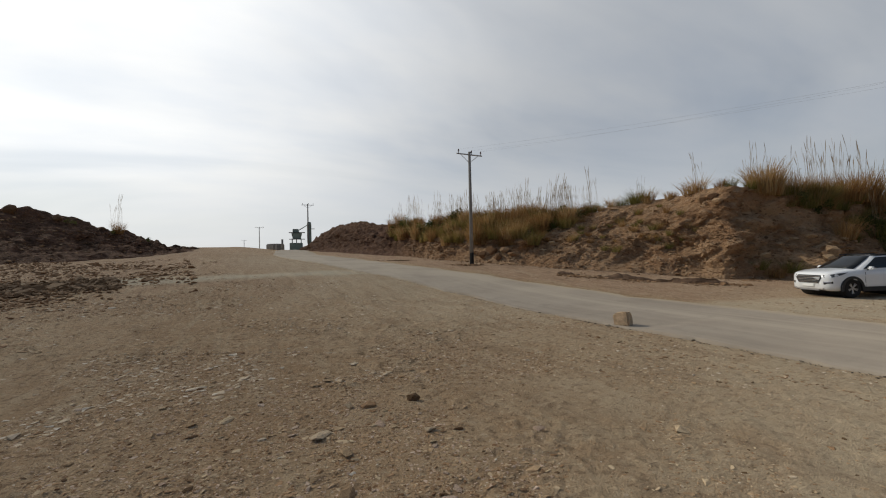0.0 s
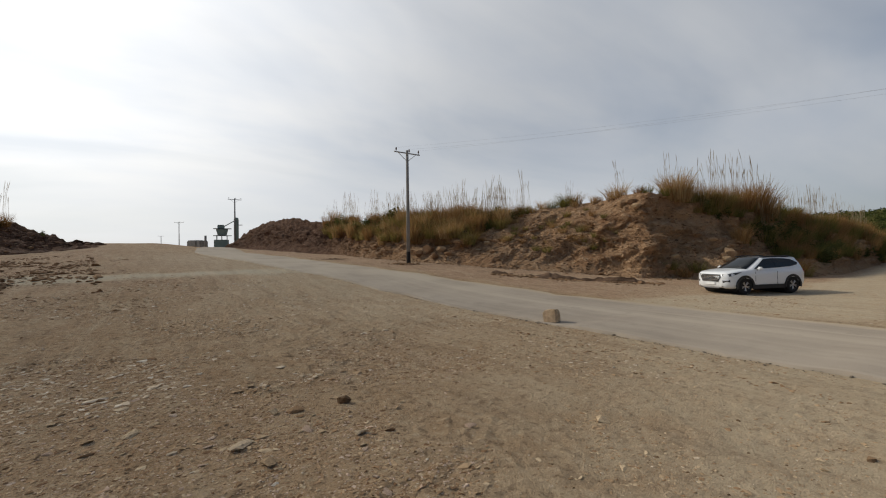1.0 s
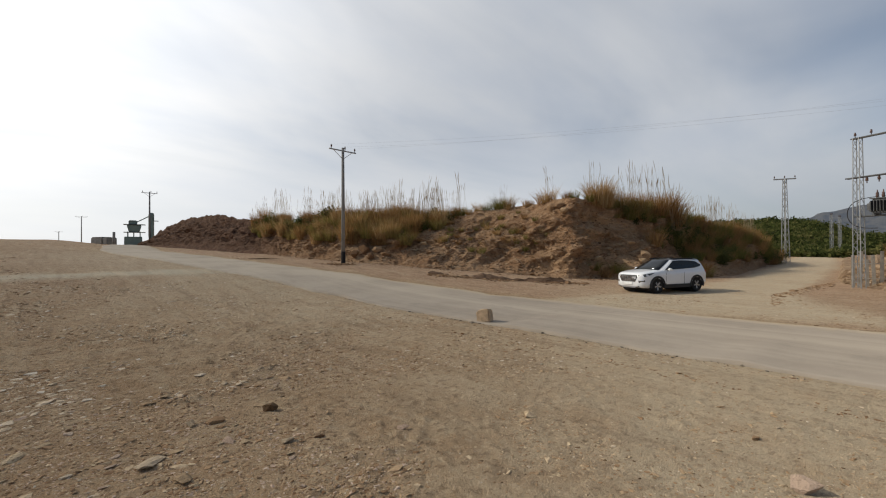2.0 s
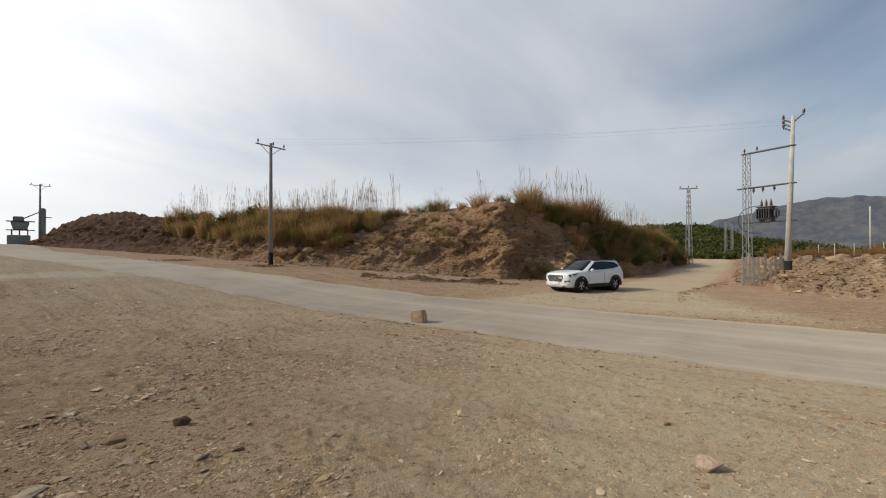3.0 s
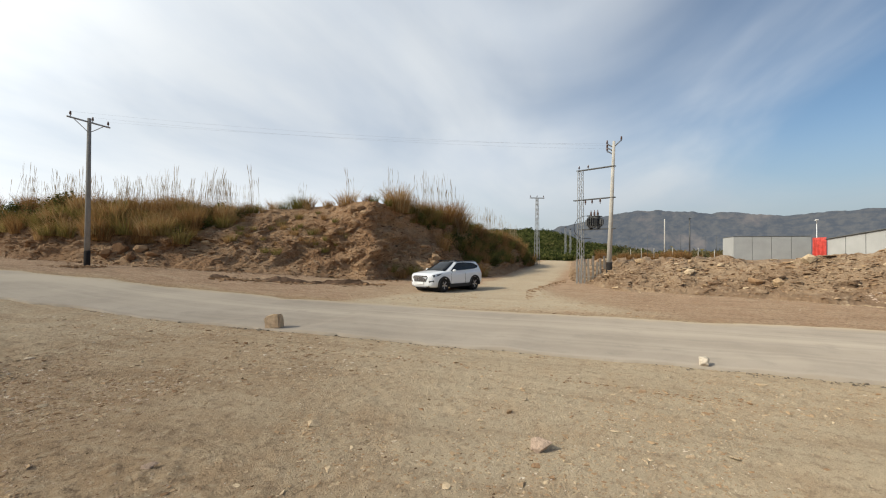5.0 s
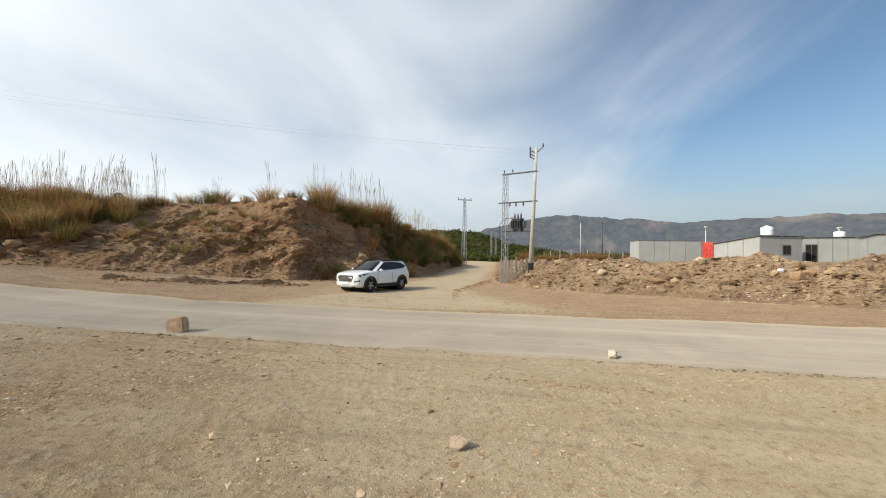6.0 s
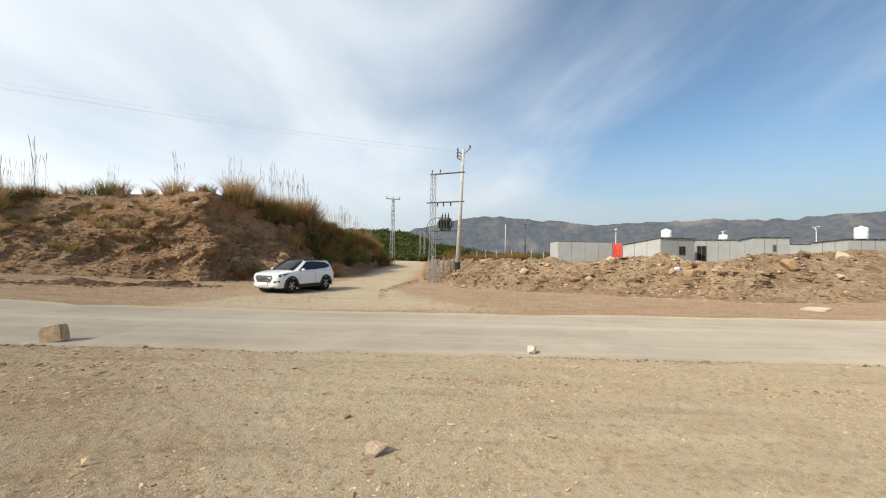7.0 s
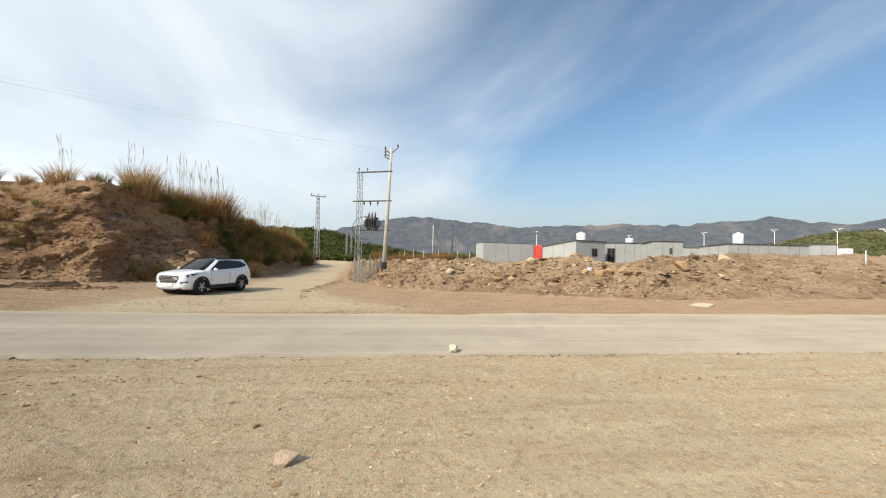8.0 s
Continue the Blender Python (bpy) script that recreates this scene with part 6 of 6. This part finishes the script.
for _ in range(52):           # the tall stand behind the corner and down the far side
    az = rng.uniform(33.4, 45)
    v = rng.uniform(0.97 if az < 37 else 0.86 if az < 40.5 else 0.42, 1.12)
    kind, label = (TALL, "tall dry tan grass clump at the bank corner") if rng.uniform() < 0.45 else (OLIVE, "half green grass clump at the bank corner")
    plant(choose(kind), bank_at(az, v), rng.uniform(0.5, 0.9) * (1 if az < 38 else 1.25), label, "grass", G, "grass_clump", rng.uniform() < 0.25, 0.7)
for az, v, s, k in ((34.4, 1.02, 1.4, 0.75), (34.9, 1.02, 1.7, 0.8), (35.3, 1.02, 1.35, 0.6), (37.4, 1.04, 1.2, 0.8), (38.3, 1.03, 1.25, 1.25), (39.1, 1.05, 1.3, 1.4), (40.4, 1.02, 1.2, 1.1), (41.2, 1.02, 1.5, 1.2), (42.0, 1.03, 1.7, 1.35), (42.6, 1.0, 1.7, 1.25), (43.2, 0.96, 1.6, 1.1)):
    plant(choose(TALL), bank_at(az, v), s, "very tall arching dry grass clump with feathery stalks", "grass", G, "grass_clump", True, k)
def thicket(name, items, label, mat):
    """Clumps past counting, joined."""
    vs, fs, base = [], [], 0
    for me, p, k in items:
        v = np.array([w.co[:] for w in me.vertices]) * k
        t = rng.uniform(0, 6.28)
        c, n = math.cos(t), math.sin(t)
        vs.append(np.stack([v[:, 0] * c - v[:, 1] * n + p[0], v[:, 0] * n + v[:, 1] * c + p[1], v[:, 2] + p[2] - 0.05], -1))
        fs += [[i + base for i in f.vertices] for f in me.polygons]
        base += len(v)
    return tagged(mesh_object(name, np.concatenate(vs), fs, mat), label, "grass", kind="stuff")


thicket("dry_grass", [(choose(TALL), bank_at(rng.uniform(44.5, 53), rng.uniform(0.30, 1.15)), rng.uniform(0.6, 1.1)) for _ in range(55)], "dry tan grass over the low end of the bank", MAT["dry_grass"])
thicket("green_grass", [(choose(OLIVE), bank_at(rng.uniform(43.5, 53), rng.uniform(0.28, 1.15)), rng.uniform(0.6, 1.1)) for _ in range(65)], "half green grass over the low end of the bank", MAT["olive_grass"])
thicket("seed_heads", [(choose(STEM), bank_at(rng.uniform(42.5, 52), rng.uniform(0.8, 1.1)), rng.uniform(0.7, 1.0)) for _ in range(24)], "pale feathery stalks over the low end of the bank", MAT["plume"])
for _ in range(26):
    az, v = rng.uniform(42, 53), rng.uniform(0.18, 0.8)
    plant(choose(BUSH), bank_at(az, v), rng.uniform(0.7, 1.2), "dark green shrub on the low bank", "shrub", "shrubs on the bank", "shrub")
for az, v, s in ((35.0, 0.06, 1.3), (34.2, 0.12, 1.2), (35.6, 0.03, 1.5), (36.6, 0.08, 1.4), (37.6, 0.04, 1.2), (45.2, 0.02, 2.0), (45.8, 0.05, 2.1), (46.3, 0.02, 1.6), (7.6, 0.35, 1.4), (8.6, 0.42, 1.3), (14, 0.5, 1.0)):
    plant(choose(TUFT), bank_at(az, v), s, "dry grass tuft at the foot of the bank", "grass", G, "grass_tuft")
hit = along_sight(-40.6, 3.1, KNOLL)
plant(choose(TALL), hit, 1.0, "dry grass clump with tall stalks on the slope", "grass", "grass on the slope", "grass_clump", True, 1.7)
for az, el in ((-41.0, 3.0), (-37.9, 2.2), (-44.5, 4.0)):
    hit = along_sight(az, el, KNOLL)
    if hit is not None:
        plant(choose(BUSH), hit, 0.6, "low dark shrub on the rubble slope", "shrub", "shrubs on the slope", "shrub")
# dry brush behind the transformer pole and along the terrace
spots = []
for _ in range(45):
    x, y, _z = polar(rng.uniform(60.5, 74), rng.uniform(38, 70))
    hit = TERRACE.ray_cast(Vector((x, y, 20)), Vector((0, 0, -1)))[0]
    if hit is not None:
        spots.append((choose(TALL), hit, rng.uniform(0.4, 0.7)))
thicket("brush", spots, "dry reddish brown brush on the terrace", MAT["dry_grass"])

# scrub on the hills, past counting
def scrub(name, az, d, n, size, seed, label, faces=26, leaf=0.15, mat="leaf"):
    r = np.random.default_rng(seed)
    deps = bpy.context.evaluated_depsgraph_get()
    vs, fs = [], []
    for _ in range(n):
        x, y, _z = polar(r.uniform(*az), r.uniform(*d))
        ok, place, *_rest = scene.ray_cast(deps, Vector((x, y, 400)), Vector((0, 0, -1)))
        if not ok:
            continue
        s = size * r.uniform(0.5, 1.3)
        for _k in range(faces):
            p = np.array(place) + r.normal(0, 0.42, 3) * (s, s, s * 0.45) + (0, 0, s * 0.35)
            u, v = r.normal(size=3) * s * leaf, r.normal(size=3) * s * leaf
            m = len(vs)
            vs += [tuple(p - u), tuple(p + v), tuple(p + u), tuple(p - v)]
            fs.append((m, m + 1, m + 2, m + 3))
    ob = mesh_object(name, vs, fs, MAT[mat])
    return tagged(ob, label, "scrub", kind="stuff")


scrub("scrub", (40, 66), (100, 190), 1700, 2.1, 71, "dense dark green scrub over the hill", 80, 0.075, "hill_leaf")
scrub("scrub", (62, 80), (75, 200), 1000, 1.3, 72, "low olive scrub on the plain", 40, 0.09, "far_leaf")
scrub("scrub", (104, 122), (290, 500), 900, 1.7, 73, "scattered scrub on the far hillside", 20, 0.14, "far_leaf")
x, y, _z = polar(45.6, 182)
ok, place, *_rest = scene.ray_cast(bpy.context.evaluated_depsgraph_get(), Vector((x, y, 400)), Vector((0, 0, -1)))
tree = empty("tree", Matrix.Translation(place), "small round tree on the crest of the hill", "tree")
bm = bmesh.new()
rod(bm, (0, 0, -0.3), (0, 0, 1.6), 0.14, 0.08, 8)
part("trunk", bm, MAT["wood"], tree)
crown = new("crown", pure("crown", leaves(650, 1.7, 900, 0.16), MAT["leaf"]))
crown.parent = tree
crown.location = (0, 0, 0.7)


# ---- posts, fences, lamps on the terrace ----
def on_terrace(az, d):
    x, y, _z = polar(az, d)
    hit = TERRACE.ray_cast(Vector((x, y, 20)), Vector((0, 0, -1)))[0]
    return (x, y, hit.z if hit is not None else TZ)


def post(az, d, h, r0, mat, label, name="fence_post", cross=0.0):
    at = on_terrace(az, d)
    bm = bmesh.new()
    rod(bm, (0, 0, -0.3), (0, 0, h), r0, r0 * 0.8, 8)
    if not cross:
        ob = part(name, bm, MAT[mat], None, label, True)
        ob.matrix_world = pose(*at)
        return tagged(ob, label, name.replace("_", " "), "posts on the terrace")
    t = empty(name, pose(*at), label, name.replace("_", " "), "posts on the terrace")
    part("shaft", bm, MAT[mat], t, "", True)
    bm = bmesh.new()
    rod(bm, (-cross / 2, 0, h - 0.1), (cross / 2, 0, h - 0.1), 0.05, 0.05, 6)
    part("cross_arm", bm, MAT["dark_steel"], t)
    return t


post(68.75, 70, 5.6, 0.095, "concrete", "pale concrete pole on the terrace", "concrete_pole")
post(71.35, 72, 6.0, 0.11, "dark_steel", "dark steel pole with a short cross arm", "steel_pole", 1.1)
for az, d, h in ((66.2, 50, 1.5), (67.6, 50, 1.4), (69.6, 49, 1.3), (72.2, 48, 1.3), (73.8, 47, 1.2), (65.0, 51, 1.4)):
    post(az, d, h * 0.8, 0.036, "concrete", "short weathered concrete fence post", "fence_post")
for az, d in ((64.8, 60), (66.9, 61), (69.3, 62), (70.4, 62), (72.9, 63), (74.0, 64)):
    post(az, d, 2.9, 0.022, "dark_steel", "thin dark steel fence post", "fence_post")

# picket screen beside the lattice leg
screen = empty("picket_fence", pose(lx, ly, 0), "short run of weathered grey timber pickets", "fence")
for k in range(8):
    bm = bmesh.new()
    w = 0.075
    h = 1.75 + 0.25 * math.sin(k * 2.1)
    box(bm, (-w, -0.015, -0.3), (w, 0.015, h), 0.006)
    ob = part("picket", bm, MAT["wood"], screen)
    ob.matrix_basis = pose(0.45 + 0.19 * k, 0.55 - 0.20 * k, lie(lx, ly), 0, 2.0 * math.sin(k * 1.7), -45)
for z in (0.5, 1.3):
    bm = bmesh.new()
    rod(bm, (0.4, 0.6 - 0.03, z), (1.85, -0.9, z), 0.025, 0.025, 5)
    part("rail", bm, MAT["wood"], screen)


def solar_lamp(az, d, h):
    at = on_terrace(az, d)
    t = empty("street_lamp", pose(at[0], at[1], at[2], 0, 0, 30), "slender white street lamp with two raised arms", "street lamp", "street lamps round the sheds")
    bm = bmesh.new()
    rod(bm, (0, 0, -0.3), (0, 0, h), 0.07, 0.045, 8)
    part("pole", bm, MAT["white_plastic"], t, "", True)
    for k in (-1, 1):
        bm = bmesh.new()
        rod(bm, (0, 0, h - 0.05), (k * 0.75, -k * 0.3, h + 0.5), 0.05, 0.05, 6)
        arm = part("arm", bm, MAT["white_plastic"], t)
        bm = bmesh.new()
        box(bm, (k * 0.75 - 0.3, -k * 0.3 - 0.14, h + 0.47), (k * 0.75 + 0.3, -k * 0.3 + 0.14, h + 0.56), 0.02)
        part("lamp_head", bm, MAT["white_plastic"], arm)


for az, d, h in ((82.6, 90, 5.2), (93.9, 100, 5.4), (101.8, 105, 5.4), (108.2, 110, 5.6), (113.1, 105, 5.2), (116.5, 80, 3.4)):
    solar_lamp(az, d, h)

# red tarpaulin hung over the shed corner
def hanging(name, a, b, top, bottom, mat, label, folds, depth):
    a, b = Vector(a), Vector(b)
    u = (b - a)
    n = Vector((u.y, -u.x, 0)).normalized()
    cols_, rows_ = 40, 8
    vs = []
    for i in range(rows_):
        for j in range(cols_):
            t, v = j / (cols_ - 1), i / (rows_ - 1)
            p = a + u * t + n * (depth * math.sin(t * folds * 2 * math.pi) * (0.3 + 0.7 * v) + 0.12)
            vs.append((p.x, p.y, top + (bottom - top) * v + 0.05 * math.sin(t * 9) * v))
    ob = mesh_object(name, vs, grid_faces(rows_, cols_), mat, smooth=True)
    m = ob.modifiers.new("thickness", "SOLIDIFY")
    m.thickness = 0.02
    return tagged(ob, label, "tarpaulin")


a, b = polar(82.35, 66.0), polar(83.4, 65.0)
hanging("tarpaulin", (a[0], a[1], 0), (b[0], b[1], 0), TZ + 2.45, TZ - 0.2, MAT["red_cloth"], "bright red tarpaulin hanging at the shed corner", 3.5, 0.16)
# white sheets and bags lying about
def crumpled(az, el, size, label):
    p = along_sight(az, el, TERRACE)
    if p is None:
        return
    r = np.random.default_rng(int(az * 10))
    bm = bmesh.new()
    bmesh.ops.create_icosphere(bm, subdivisions=3, radius=0.5)
    for v in bm.verts:
        k = 1 + 0.5 * noise.noise(v.co * 4 + Vector((az, 0, 0))) + 0.25 * noise.noise(v.co * 11)
        v.co = Vector((v.co.x * k * size, v.co.y * k * size * 0.7, max(v.co.z, -0.2) * k * size * 0.6))
    ob = part("plastic_bag", bm, MAT["white_cloth"], None)
    ob.matrix_world = Matrix.Translation(p)
    tagged(ob, label, "plastic bag", "litter on the terrace")


crumpled(81.0, -0.2, 0.38, "crumpled white plastic sheet on the terrace edge")
crumpled(80.2, -0.25, 0.28, "crumpled white plastic sheet on the terrace edge")
crumpled(89.3, -1.2, 0.45, "small torn white plastic bag on the spoil")
# white box and post at the far end of the sheds
at = on_terrace(113.6, 62)
bm = bmesh.new()
box(bm, (-0.5, -0.4, 0), (0.5, 0.4, 0.75), 0.03)
bin_ = part("white_crate", bm, MAT["white_plastic"], None)
bin_.matrix_world = pose(*at, 0, 0, 20)
tagged(bin_, "low white crate beside the last shed", "crate")
post(115.0, 52, 1.2, 0.05, "white_plastic", "short leaning white marker post", "marker_post")


# ---- batching plant beyond the crest ----
gx0, gy0, _ = polar(-20.85, 122)
gz0 = float(lie(gx0, gy0))
works = empty("batching_plant", pose(gx0, gy0, gz0, 0, 0, 20) @ Matrix.Diagonal((0.8, 0.8, 1, 1)), "faded green concrete batching plant beyond the crest", "batching plant")
bm = bmesh.new()
lathe(bm, [(0.35, 0.5), (0.72, 2.5), (0.72, 7.6), (0.6, 8.0), (0.2, 8.1)], Matrix.Translation((1.2, 0, 0)), 16)
part("silo", bm, MAT["plant_green"], works, "", True)
bm = bmesh.new()
box(bm, (-4.6, -1.5, 3.4), (-1.2, 1.5, 5.0), 0.1)
for v in bm.verts:
    if v.co.z < 4:
        v.co.x = -2.9 + (v.co.x + 2.9) * 0.75
part("hopper", bm, MAT["plant_green"], works)
bm = bmesh.new()
box(bm, (-4.2, -1.2, 5.02), (-2.2, 1.2, 6.1), 0.15)
part("mixer_housing", bm, MAT["plant_green"], works)
for x in (-4.4, -3.0, -1.5):
    for y in (-1.2, 1.2):
        bm = bmesh.new()
        rod(bm, (x, y, -0.5), (x, y, 3.5), 0.12, 0.12, 6)
        part("leg", bm, MAT["plant_green"], works)
bm = bmesh.new()
rod(bm, (-2.2, 0, 5.8), (0.6, 0, 7.2), 0.12, 0.12, 8)
part("feed_pipe", bm, MAT["plant_green"], works)
bm = bmesh.new()
box(bm, (-5.2, -1.4, -0.4), (-1.0, 1.4, 2.3), 0.1)
part("aggregate_bin", bm, MAT["plant_green"], works)
for z in (3.3, 5.1):
    bm = bmesh.new()
    box(bm, (-5.4, -1.8, z), (-0.2, 1.8, z + 0.08))
    part("walkway", bm, MAT["dark_steel"], works)
bm = bmesh.new()
box(bm, (1.9, -0.9, 6.1), (3.0, 0.9, 6.2))
part("walkway", bm, MAT["dark_steel"], works)

tx, ty, _ = polar(-24.6, 126)
truck = empty("tanker_truck", pose(tx, ty, float(lie(tx, ty)) - 0.3, 0, 0, -30), "distant dull grey truck standing beyond the crest", "truck")
bm = bmesh.new()
box(bm, (-2.3, -1.2, 0.9), (1.4, 1.2, 2.6), 0.25)
part("body", bm, MAT["dark_concrete"], truck)
bm = bmesh.new()
box(bm, (1.45, -1.15, 0.6), (2.9, 1.15, 2.5), 0.2)
part("cab", bm, MAT["dark_concrete"], truck)
for x in (-1.6, -0.4, 2.1):
    for y in (-1.05, 1.05):
        bm = bmesh.new()
        rod(bm, (x, y - 0.14, 0.45), (x, y + 0.14, 0.45), 0.48, 0.48, 16)
        part("wheel", bm, MAT["tyre"], truck)
bm = bmesh.new()
cx, cy, _ = polar(-23.7, 118)
rod(bm, (0, 0, -0.5), (0, 0, 3.2), 0.28, 0.25, 10)
chim = part("steel_stack", bm, MAT["dark_concrete"], None, "", True)
chim.matrix_world = pose(cx, cy, float(lie(cx, cy)))
tagged(chim, "short thick dark post beyond the crest", "post")
